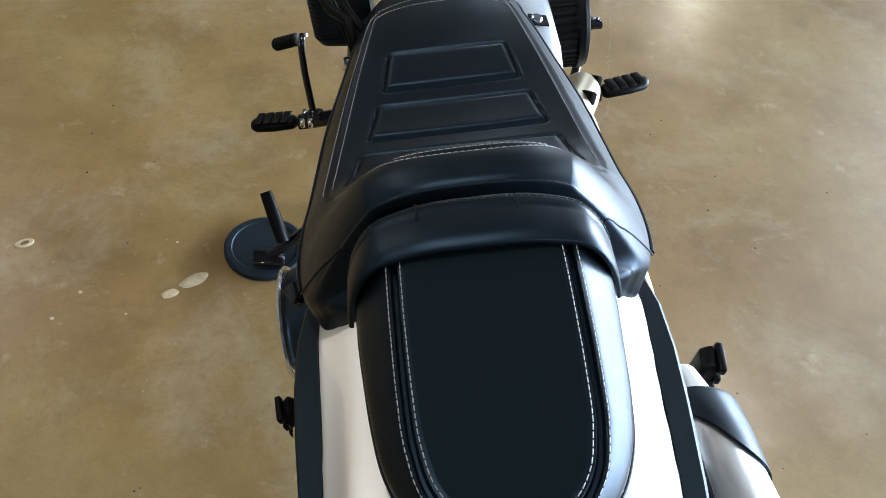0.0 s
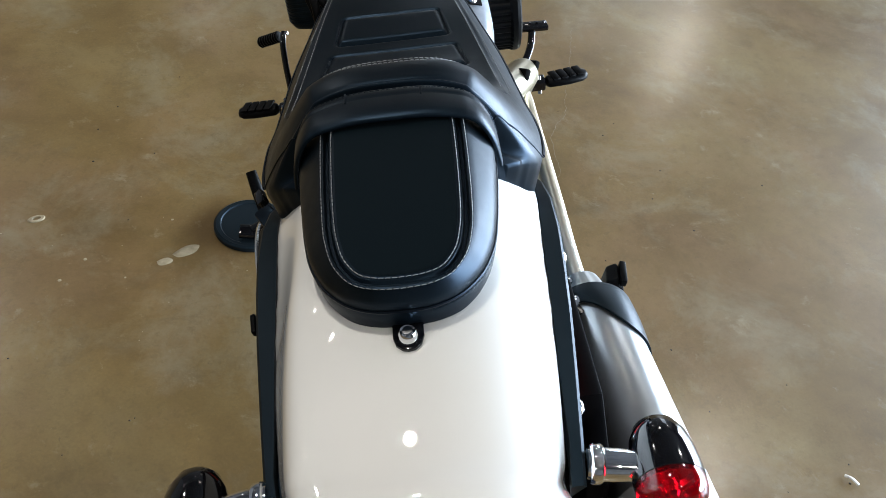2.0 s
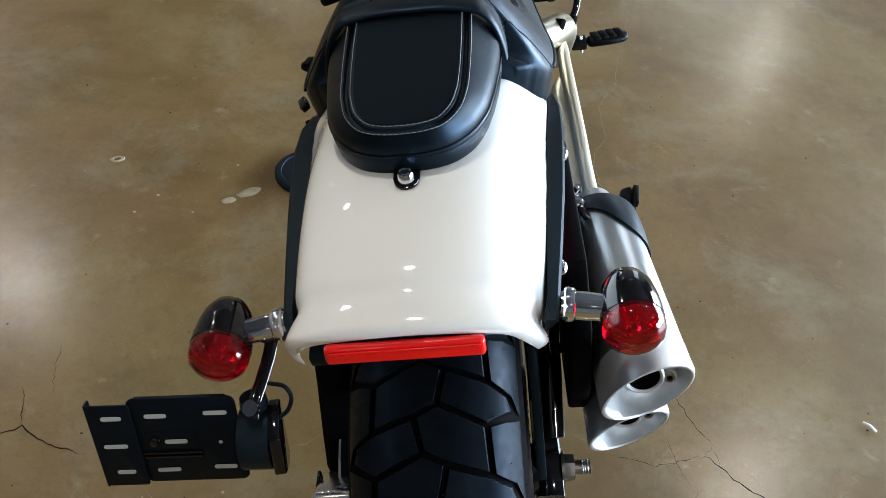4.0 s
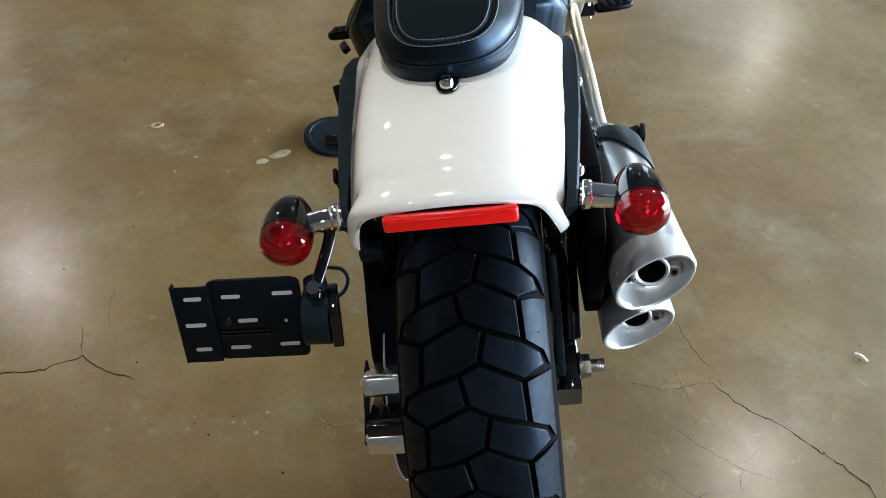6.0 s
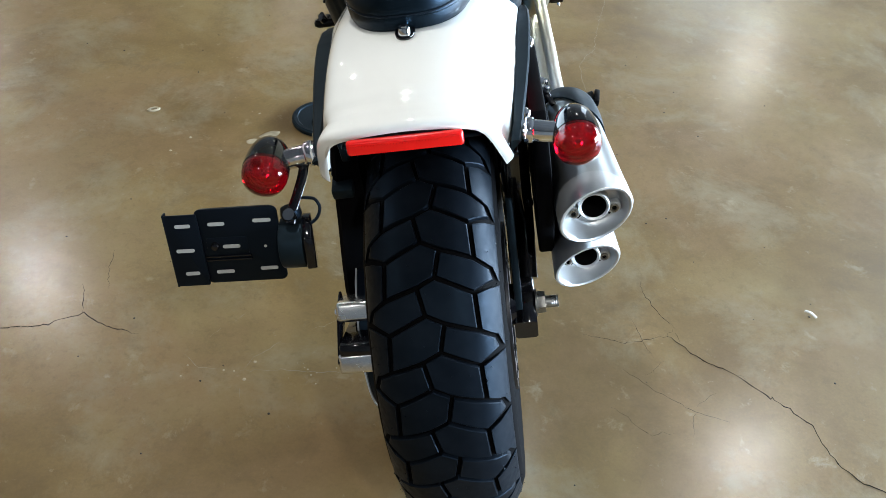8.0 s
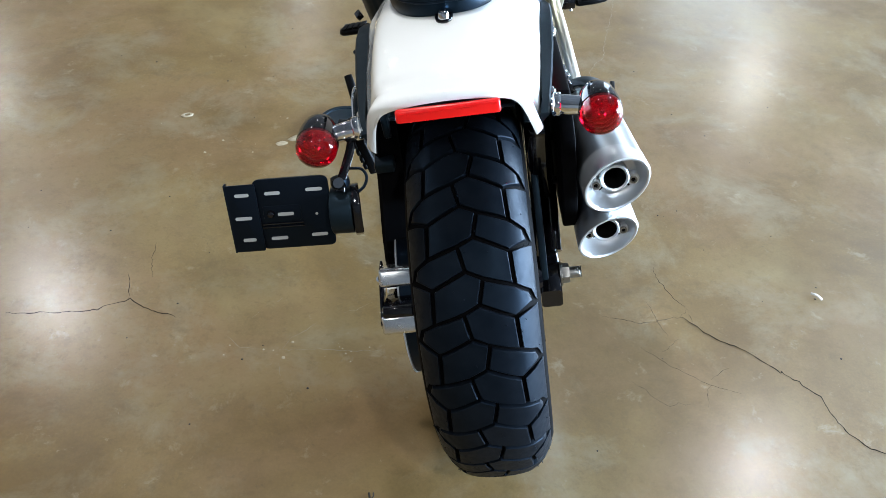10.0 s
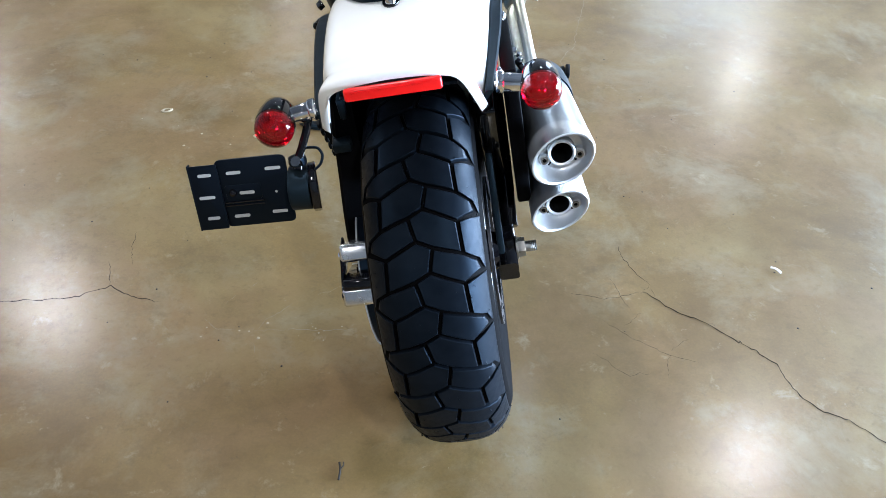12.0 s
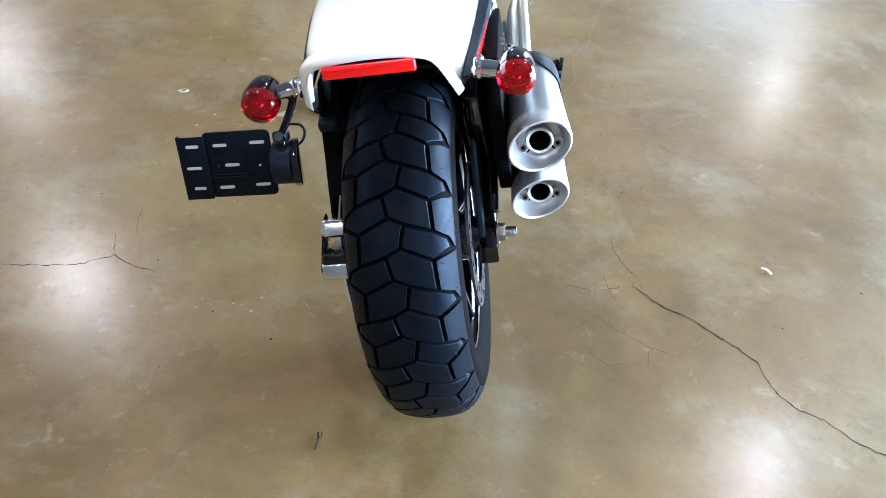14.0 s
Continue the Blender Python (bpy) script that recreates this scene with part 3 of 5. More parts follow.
# fender tongue and its bolt
tongue = part("seat_bracket", plate([(-0.0125, 0.03), (-0.0125, 0.002), (-0.010, -0.006), (-0.005, -0.0105), (0, -0.0115), (0.005, -0.0105), (0.010, -0.006), (0.0125, 0.002), (0.0125, 0.03)], 0.0035, pose(0, 0.003, 0.8085), 0.001), GLOSS, bike, "black bracket under the pillion seat")
part("bolt", lathe([(0, 0.0105), (0.004, 0.0105), (0.0042, 0.0085), (0.0062, 0.0095), (0.0075, 0.007), (0.008, 0.0), (0, 0.0)], (0, 0.003, 0.8115), (0, 0, 1), 20), CHROME, tongue, "chrome bolt head")

# fender struts with side reflectors
def fender_wall(y, z, s):
    """Half width of the fender's side at that height."""
    r = math.hypot(y, z - AXLE.z)
    drop = r - 0.4835 - fender_rise(math.degrees(math.asin(y / r)))
    k = np.interp(-drop, [-d for _, d in FENDER_SIDE], [p for p, _ in FENDER_SIDE])
    return (float(k) * fender_half(y) + fender_flare(y, -drop)) * fender_lean(y, s)


for s in (-1, 1):
    rows = [(0.40, 0.158, 0.628), (0.35, 0.164, 0.655), (0.30, 0.1665, 0.673), (0.245, 0.1655, 0.682), (0.19, 0.162, 0.685), (0.12, 0.156, 0.686), (0.04, 0.147, 0.688), (-0.03, 0.1385, 0.690), (-0.061, 0.1342, 0.691), (-0.071, 0.133, 0.689)]
    rings = []
    for y, xo, z in rows:
        xi = fender_wall(y, z, s) + (0.0005 if y > -0.02 else 0.004)
        xo += -0.0035 if s > 0 else 0.002
        deep = 0.030 + 0.10 * max(0, y) - 0.014 * (y < -0.05)
        rings.append([Vector((s * x, y, zz)) for x, zz in ((xi, z - deep), (xi, z - 0.003), (xi + 0.001, z), (xo - 0.0025, z), (xo, z - 0.0025), (xo - 0.012, z - deep))])
    strut = part("fender_strut", loft(rings, True, True), SATIN, bike, "satin black fender strut", 30)
    part("side_reflector", box((0.005, 0.145, 0.024), pose(s * 0.1440 - 0.003, 0.105, 0.662, 0, 0, s * -5.5), 0.002), RED, strut, "red side reflector strip")
    for y, x in ((0.212, 0.160), (0.022, 0.1420)):
        part("bolt", lathe([(0, 0.007), (0.005, 0.0065), (0.0085, 0.003), (0.009, 0), (0, 0)], (s * x - 0.003, y, 0.664), (s, 0, 0), 16), CHROME, strut, "domed chrome bolt")

# turn signals
for s in (-1, 1):
    signal = part("turn_signal", lathe([(0, 0.062), (0.010, 0.0605), (0.0185, 0.054), (0.025, 0.0415), (0.0286, 0.025), (0.0301, 0.008), (0.0301, 0.0), (0.0286, -0.001), (0.027, 0.0), (0.020, 0.010), (0.008, 0.014), (0, 0.014)], (s * 0.198, -0.0735, 0.6825), (0, 1, 0), 40), GLOSS, bike, "gloss black bullet turn signal with a red lens")
    part("lens", lathe([(0.0292, 0.001), (0.0297, -0.004), (0.0294, -0.011), (0.0268, -0.0185), (0.0205, -0.0240), (0.011, -0.0268), (0, -0.0277)], (s * 0.198, -0.0735, 0.6825), (0, 1, 0), 40), LENS, signal, "domed red plastic lens")
    part("lamp_reflector", lathe([(0.0272, -0.004), (0.0262, 0.0), (0.0240, 0.0012), (0.0232, 0.0045), (0.0205, 0.0055), (0.0190, 0.0085), (0.0155, 0.0095), (0.0120, 0.0118), (0.007, 0.0125), (0.0066, -0.004), (0.0058, -0.009), (0.0035, -0.0115), (0, -0.0122)], (s * 0.198, -0.0735, 0.6825), (0, 1, 0), 40), BULB, signal, "bright ringed reflector and bulb behind the lens", 30)
    part("stalk", tube(spline([(s * 0.133, -0.052, 0.690), (s * 0.150, -0.054, 0.688), (s * 0.172, -0.056, 0.685)], 8), [0.0125, 0.0135, 0.014, 0.0142, 0.0142, 0.014, 0.0135, 0.0135], 20), CHROME, signal, "chrome stalk")
    part("clamp", lathe([(0, -0.004), (0.0155, -0.004), (0.017, -0.002), (0.017, 0.005), (0.0155, 0.007), (0, 0.007)], (s * 0.139, -0.0527, 0.6893), (s, -0.1, -0.1), 20), CHROME, signal)

# red rear reflector on its bracket
refl = part("rear_reflector", box((0.134, 0.010, 0.0188), pose(-0.002, -0.157, 0.7625, -8), 0.0045, 4), RED, bike, "long red plastic rear reflector")
part("bracket", box((0.11, 0.05, 0.006), pose(-0.002, -0.128, 0.752, -12), 0.002), SATIN, refl)
bm = box((0.126, 0.0012, 0.0012), pose(-0.002, -0.1625, 0.7685, -8))
for i in range(30):
    box((0.0022, 0.0012, 0.0022), pose(-0.058 + i * 0.0033, -0.1622, 0.766, -8), bm=bm)
part("ribs", bm, RED, refl)

# number plate bracket, side mounted
PL = pose(-0.264, -0.1205, 0.6050, 76.5, 0, 1.5) @ pose(0, 0, 0, 0, 0, -3.5)


def build_plate_outline(x0, x1, y0, y1, r):
    out = []
    for cx, cy, a in ((x1 - r, y1 - r, 0), (x0 + r, y1 - r, 90), (x0 + r, y0 + r, 180), (x1 - r, y0 + r, 270)):
        out += [(cx + r * math.cos(radians(a + k * 22.5)), cy + r * math.sin(radians(a + k * 22.5))) for k in range(5)]
    return out


holder = part("plate_bracket", plate(build_plate_outline(-0.033, 0.074, -0.053, 0.055, 0.008), 0.0025, PL, 0.0006), PLASTIC, bike, "empty black number plate bracket with slots")
part("side_flange", plate(build_plate_outline(-0.072, -0.0295, -0.054, 0.050, 0.0025), 0.0025, PL @ pose(0, 0, 0.0032), 0.0006), PLASTIC, holder)
part("flange_lip", box((0.003, 0.106, 0.010), PL @ pose(-0.0725, -0.002, 0.001), 0.001), PLASTIC, holder)
part("top_lip", box((0.090, 0.0025, 0.004), PL @ pose(0.020, 0.0536, -0.0005), 0.001), PLASTIC, holder)
for x, y, w in ((-0.0495, 0.0345, 0.0205), (-0.0525, -0.001, 0.024), (-0.0495, -0.035, 0.019), (-0.0065, 0.034, 0.022), (0.053, 0.036, 0.0235), (0.008, 0.001, 0.023), (-0.0065, -0.036, 0.024), (0.052, -0.034, 0.0235)):
    part("slot", plate(build_plate_outline(-w / 2, w / 2, -0.0025, 0.0025, 0.0024), 0.0006, PL @ pose(x, y, 0.0060 if x < -0.03 else 0.0034)), MARK, holder, "pale slot in the black bracket")
part("rib", box((0.060, 0.0024, 0.003), PL @ pose(0.002, -0.0130, 0.0038), 0.0009), GLOSS, holder)
part("rib", box((0.060, 0.0024, 0.003), PL @ pose(0.002, -0.0180, 0.0038), 0.0009), GLOSS, holder)
part("raised_pad", plate(build_plate_outline(-0.024, 0.030, -0.010, 0.014, 0.003), 0.0012, PL @ pose(0, 0, 0.0018), 0.0004), PLASTIC, holder)
part("screw", lathe([(0, 0.006), (0.004, 0.005), (0.0058, 0.002), (0.006, 0), (0, 0)], PL @ Vector((-0.0135, 0.002, 0.003)), PL.to_3x3() @ Vector((0, 0, 1)), 16), GLOSS, holder)
part("hole", lathe([(0, 0.0006), (0.002, 0.0006), (0.002, 0)], PL @ Vector((0.052, -0.002, 0.0026)), PL.to_3x3() @ Vector((0, 0, 1)), 12), MARK, holder)
# the lamp drum beside it
prof = [(0.033 * math.cos(radians(a)), 0.033 * math.sin(radians(a))) for a in range(0, 181, 15)] + [(-0.033, -0.012), (0.033, -0.012)]
drum = part("plate_lamp", plate(prof, 0.032, PL @ pose(0.073, -0.004, -0.006) @ Matrix(((0, 0, 1, 0), (1, 0, 0, 0), (0, 1, 0, 0), (0, 0, 0, 1))), 0.002), SATIN, bike, "half round black plate lamp housing")
part("end_cap", plate([(0.036, -0.013), (0.037, 0.008), (0.022, 0.034), (-0.022, 0.034), (-0.037, 0.008), (-0.036, -0.013)], 0.012, PL @ pose(0.1025, -0.004, -0.006, 0, 8, 0) @ Matrix(((0, 0, 1, 0), (1, 0, 0, 0), (0, 1, 0, 0), (0, 0, 0, 1))), 0.002), GLOSS, drum)
part("top_collar", lathe([(0, 0), (0.013, 0), (0.014, 0.004), (0.013, 0.012), (0, 0.012)], PL @ Vector((0.090, 0.034, -0.006)), PL.to_3x3() @ Vector((0, 1, 0)), 20), PLASTIC, drum)
arm = part("plate_arm", tube(spline([(-0.150, -0.050, 0.682), (-0.153, -0.066, 0.670), (-0.161, -0.090, 0.655), (-0.170, -0.113, 0.640), (-0.172, -0.120, 0.632)], 16), 0.0068, 12, flat=0.5), GLOSS, bike, "gloss black arm of the plate bracket")
part("clamp_nut", lathe([(0, -0.004), (0.008, -0.004), (0.008, 0.006), (0, 0.006)], (-0.171, -0.116, 0.642), (0.1, 0.5, -0.8), 18), CHROME, arm)
part("cable", tube(spline([(-0.160, -0.092, 0.650), (-0.150, -0.095, 0.651), (-0.139, -0.098, 0.650), (-0.1335, -0.104, 0.642), (-0.138, -0.112, 0.631), (-0.150, -0.117, 0.624)], 24), 0.0022, 8), PLASTIC, arm, "thin black cable")

# exhaust
def muffler(name, start, end, r0, r1, label, slant):
    a, b = Vector(start), Vector(end)
    axis = (b - a).normalized()
    length = (b - a).length
    thing = part(name, lathe([(0.024, -0.055), (0.030, -0.045), (r0 - 0.012, -0.010), (r0 - 0.002, 0.004), (r0, 0.012), (r0 + (r1 - r0) * 0.5, length * 0.5), (r1 - 0.0008, length * 0.83), (r1 - 0.0028, length * 0.832), (r1 - 0.0002, length * 0.834), (r1, length - 0.03)], a, axis, 56), STEEL, bike, label, 50)
    # the slant cut end with its flared inner cone
    side = axis.cross(Vector((0, 0, 1))).normalized()
    up = side.cross(axis)
    rings = []
    for r, d, tilt in ((r1, -0.031, 0), (r1 + 0.0006, -0.004, 1), (r1 - 0.0008, 0.0, 1), (r1 - 0.003, 0.0008, 1), (r1 - 0.0055, -0.001, 1), (r1 - 0.0070, -0.010, 0.9), (r1 - 0.011, -0.028, 0.6), (r1 - 0.0165, -0.041, 0.3), (r1 - 0.0185, -0.044, 0.15), (0.023, -0.044, 0.1)):
        ring = []
        for k in range(56):
            t = 2 * math.pi * k / 56
            v = side * math.cos(t) * r + up * math.sin(t) * r
            ring.append(b + v + axis * (d + tilt * (slant[0] * v.dot(up) + slant[1] * v.dot(side))))
        rings.append(ring)
    tip = part("tip", loft(rings, True, False), CAST, thing, "machined aluminium exhaust tip", 50)
    part("outlet", lathe([(0.0175, -0.026), (0.0175, -0.085), (0, -0.085)], b, axis, 32), DARK, thing, "near-black outlet")
    part("outlet_ring", lathe([(0.0225, -0.046), (0.0225, -0.0255), (0.0205, -0.024), (0.0178, -0.0255), (0.0178, -0.034)], b, axis, 32), CAST, thing)
    for t in (200, 335, 85):
        t = radians(t)
        c = b + (side * math.cos(t) + up * math.sin(t)) * 0.0312 - axis * 0.044
        part("lug", lathe([(0.0105, -0.004), (0.0100, 0.0065), (0.0088, 0.0080), (0, 0.0080)], c, axis, 16), CAST, thing)
        part("screw", lathe([(0.0062, 0.007), (0.0062, 0.0115), (0.0040, 0.0115), (0.0036, 0.0085), (0, 0.0085)], c, axis, 12), BARE, thing)
        part("screw_socket", lathe([(0.0037, 0.0088), (0, 0.0090)], c, axis, 6), DARK, thing)
    for t in (218, 318):
        t = radians(t)
        v = side * math.cos(t) + up * math.sin(t)
        c = b + v * 0.0305 - axis * 0.0432
        part("dark_notch", box((0.011, 0.007, 0.002), Matrix.Translation(c) @ Matrix((axis.cross(v), v, axis)).transposed().to_4x4(), 0.0008), DARK, thing)
    return thing


upper = muffler("upper_muffler", (0.2132, 0.270, 0.4760), (0.2240, -0.046, 0.5318), 0.0485, 0.0535, "brushed steel upper muffler with a slanted tip", (0.42, 0.35))
lower = muffler("lower_muffler", (0.211, 0.330, 0.353), (0.2155, 0.008, 0.3850), 0.048, 0.0520, "brushed steel lower muffler with a slanted tip", (0.42, 0.35))


def build_shield():
    a, b = Vector((0.2132, 0.270, 0.4760)), Vector((0.2240, -0.046, 0.5318))
    axis = (b - a).normalized()
    side = axis.cross(Vector((0, 0, 1))).normalized()
    up = side.cross(axis)
    outer, inner = [], []
    for i in range(15):
        row, low = [], []
        for k in range(41):
            t = radians(-75 + 225 * k / 40)
            # short on the inside, sweeping back over the top to the outside
            reach = 0.024 + 0.072 / (1 + math.exp((math.degrees(t) - 80) / 16))
            d = -0.024 + reach * i / 14
            r = 0.0525 + 0.002 * math.sin(math.pi * i / 14) - 0.004 * (i == 0)
            v = side * -math.cos(math.pi - t) * -1 + up * math.sin(t)
            row.append(a + axis * d + v * r)
            low.append(a + axis * d + v * (r - 0.003))
        outer.append(row)
        inner.append(low)
    return loft([o + n[::-1] for o, n in zip(outer, inner)], True, True)


part("heat_shield", build_shield(), SATIN, upper, "satin black heat shield")
part("front_collar", tube([(0.2095, 0.345, 0.4690), (0.2115, 0.315, 0.4710), (0.2132, 0.272, 0.4758)], [0.026, 0.033, 0.046], 32), STEEL, upper)
crossover = part("exhaust_pipe", tube(spline([(0.2085, 0.33, 0.471), (0.2060, 0.40, 0.469), (0.2055, 0.52, 0.465), (0.2045, 0.64, 0.459), (0.204, 0.75, 0.451), (0.204, 0.82, 0.443), (0.20, 0.88, 0.425)], 40), 0.0120, 20), HEADER, bike, "heat tinted steel exhaust pipe")
part("pipe_guard", tube(spline([(0.188, 0.345, 0.464), (0.186, 0.40, 0.463), (0.185, 0.50, 0.459), (0.185, 0.62, 0.452), (0.193, 0.70, 0.448)], 24), [0.011, 0.014] + [0.0155] * 19 + [0.015, 0.013, 0.009], 20, flat=0.6), HEADER, crossover, "long flat steel pipe guard")
part("lower_pipe", tube(spline([(0.216, 0.345, 0.366), (0.205, 0.42, 0.37), (0.188, 0.52, 0.39), (0.172, 0.63, 0.42)], 20), 0.022, 16), HEADER, crossover)
shield = part("header_shield", tube(spline([(0.148, 0.735, 0.510), (0.184, 0.819, 0.472), (0.213, 0.915, 0.424), (0.214, 0.972, 0.37), (0.20, 1.0, 0.31)], 24), [0.026] + [0.0295] * 22 + [0.026], 28), HEATSHIELD, bike, "curved steel header heat shield with slots")
for x, y, z, t in ((0.231, 0.908, 0.445, 20), (0.201, 0.812, 0.494, 20)):
    part("slot", box((0.012, 0.026, 0.020), pose(x, y, z, -25, 35, t), 0.004), DARK, shield)

clamp = part("mount_clamp", plate([(-0.018, -0.016), (0.020, -0.016), (0.024, 0.000), (0.012, 0.018), (0.002, 0.008), (-0.008, 0.020), (-0.018, 0.004)], 0.010, Matrix.Translation((0.178, 0.262, 0.530)) @ pose(0, 0, 0, 0, 65, 20), 0.002), GLOSS, bike, "black mounting clamp beside the muffler")
for y, z in ((0.240, 0.560), (0.285, 0.545)):
    part("clamp_bolt", lathe([(0, 0.007), (0.0045, 0.006), (0.006, 0.0), (0, 0)], (0.180, y, z), (0.4, -0.2, 1), 10), CHROME, clamp)
for i in range(6):
    part("clamp_rib", box((0.003, 0.016, 0.006), pose(0.176, 0.215 - 0.012 * i, 0.535 + 0.001 * i, 0, 35, 0), 0.001), PLASTIC, clamp)

# muffler hanger between fender and exhaust
hanger = part("muffler_hanger", plate([(0.30, 0.62), (0.04, 0.655), (-0.012, 0.60), (-0.004, 0.49), (0.045, 0.39), (0.16, 0.37), (0.28, 0.38)], 0.024, Matrix(((0, 0, 1, 0.144), (1, 0, 0, 0), (0, 1, 0, 0), (0, 0, 0, 1))), 0.004), DEEP_BLACK, bike, "black steel muffler hanger")
part("bolt", lathe([(0, 0.008), (0.007, 0.007), (0.009, 0)], (0.168, 0.20, 0.60), (1, 0, 0), 12), CHROME, hanger)

# tyre
PITCH = radians(360 / 22)
tyre_profile = smooth_key([(0.0, 0.3265), (0.02, 0.3258), (0.04, 0.3228), (0.056, 0.3165), (0.068, 0.3075), (0.078, 0.295), (0.085, 0.2815), (0.090, 0.268)])


def tread_point(x, a, h):
    r = float(tyre_profile(abs(x))[0]) + h
    t = a * PITCH
    return Vector((x, -r * math.sin(t), r * math.cos(t)))


rim_half = [(0.0, 0.3185), (0.02, 0.318), (0.04, 0.3152), (0.056, 0.3092), (0.068, 0.3005), (0.078, 0.288), (0.086, 0.2765), (0.0905, 0.264), (0.0905, 0.255), (0.0885, 0.240), (0.084, 0.226), (0.078, 0.217), (0.072, 0.211), (0.066, 0.206)]
prof = [(r, -x) for x, r in rim_half[::-1]] + [(r, x) for x, r in rim_half[1:]]
# carcass darker than the blocks, so the shade between them is in its colour
tyre = part("rear_tyre", lathe(prof + [prof[0]], (0, 0, 0), (1, 0, 0), 132), DEEP_BLACK, bike, "wide black rear tyre with a blocky chevron tread", 50)
tyre.location = AXLE + Vector((0, 0, 0.003))

STEP_UP = [(-0.0545, 0.015), (-0.0075, -0.225), (0.0155, -0.105)]
BLOCKS = {
    "shoulder": [(-0.0545, 0.015), (-0.0890, -0.15), (-0.0890, 0.85), (-0.0835, 0.87), (-0.081, 0.83), (-0.076, 0.66), (-0.0575, 0.54)],
    "middle": STEP_UP + [(0.0075, 0.275), (-0.0155, 0.395), (-0.0575, 0.54)],
    "outer": [(0.0155, -0.105), (0.057, 0.04), (0.076, 0.15), (0.0815, 0.34), (0.0545, 0.515), (0.0075, 0.275)],
}


def build_block(points, flip):
    pts = [Vector((-x if flip else x, a)) for x, a in points]
    # shrink by half a groove, in metres
    s = PITCH * 0.320
    m = [Vector((p.x, p.y * s)) for p in pts]
    area = sum(p.x * q.y - q.x * p.y for p, q in zip(m, m[1:] + m[:1]))
    if area < 0:
        m.reverse()
    out = []
    for i, p in enumerate(m):
        e0, e1 = (p - m[i - 1]).normalized(), (m[(i + 1) % len(m)] - p).normalized()
        n0, n1 = Vector((-e0.y, e0.x)), Vector((-e1.y, e1.x))
        k = (n0 + n1).normalized()
        out.append(p + k * (0.0036 / max(k.dot(n0), 0.45)))
    bm = bmesh.new()
    bm.faces.new([bm.verts.new((p.x, p.y, 0)) for p in out])
    lo, hi = min(p.x for p in out), max(p.x for p in out)
    for c in np.arange(math.floor(lo / 0.012) * 0.012, hi, 0.012):
        bmesh.ops.bisect_plane(bm, geom=bm.verts[:] + bm.edges[:] + bm.faces[:], plane_co=(c, 0, 0), plane_no=(1, 0, 0))
    rim = [e for e in bm.edges if e.is_boundary]
    r = bmesh.ops.extrude_edge_only(bm, edges=rim)
    low = [v for v in r["geom"] if isinstance(v, bmesh.types.BMVert)]
    r2 = bmesh.ops.extrude_edge_only(bm, edges=[e for e in r["geom"] if isinstance(e, bmesh.types.BMEdge)])
    base = [v for v in r2["geom"] if isinstance(v, bmesh.types.BMVert)]
    top = set(bm.verts) - set(low) - set(base)
    mid = sum((p for p in out), Vector((0, 0))) / len(out)
    for v in bm.verts:
        q = Vector((v.co.x, v.co.y))
        edge = (q - mid)
        h = 0.0
        if v in low:
            q, h = q + edge.normalized() * 0.0010, -0.0011
        elif v in base:
            q, h = q + edge.normalized() * 0.0014, -0.009
        v.co = tread_point(q.x, q.y / s, h)
    bm.normal_update()
    return bm


# the motorcycle's parts ahead of the seat and below it
wheel = part("rear_rim", lathe([(0.212, -0.072), (0.206, -0.066), (0.198, -0.06), (0.196, 0.0), (0.198, 0.06), (0.206, 0.066), (0.212, 0.072), (0.2145, 0.070), (0.205, 0.056), (0.200, 0.0), (0.205, -0.056), (0.2145, -0.070), (0.212, -0.072)], AXLE, (1, 0, 0), 72), GLOSS, bike, "black cast rear wheel rim")
part("rim_edge", lathe([(0.2135, 0.0735), (0.2085, 0.0745), (0.2045, 0.0725), (0.2085, 0.0715), (0.2135, 0.0735)], AXLE, (1, 0, 0), 72), CHROME, wheel, "bright machined rim edge")
for i in range(10):
    t = radians(36 * i)
    c, sn = math.cos(t), math.sin(t)
    part("spoke", tube([AXLE + Vector((0.02, 0.05 * sn, 0.05 * c)), AXLE + Vector((0.045, 0.12 * sn, 0.12 * c)), AXLE + Vector((0.055, 0.202 * sn, 0.202 * c))], [0.016, 0.012, 0.013], 10, flat=0.6), GLOSS, wheel)
part("hub", lathe([(0, -0.1), (0.03, -0.1), (0.045, -0.07), (0.05, 0), (0.045, 0.07), (0.03, 0.1), (0, 0.1)], AXLE, (1, 0, 0), 32), GLOSS, wheel)
rotor = part("brake_rotor", lathe([(0.09, 0.088), (0.132, 0.088), (0.132, 0.093), (0.09, 0.093), (0.09, 0.088)], AXLE, (1, 0, 0), 64), ROTOR, bike, "drilled steel brake rotor")
for i in range(24):
    t = 2 * math.pi * i / 24
    rr = 0.103 + 0.018 * (i % 2)
    part("hole", lathe([(0, 0.0937), (0.0055, 0.0937), (0.0055, 0.090)], AXLE + Vector((0, rr * math.sin(t), rr * math.cos(t))), (1, 0, 0), 10), DARK, rotor)

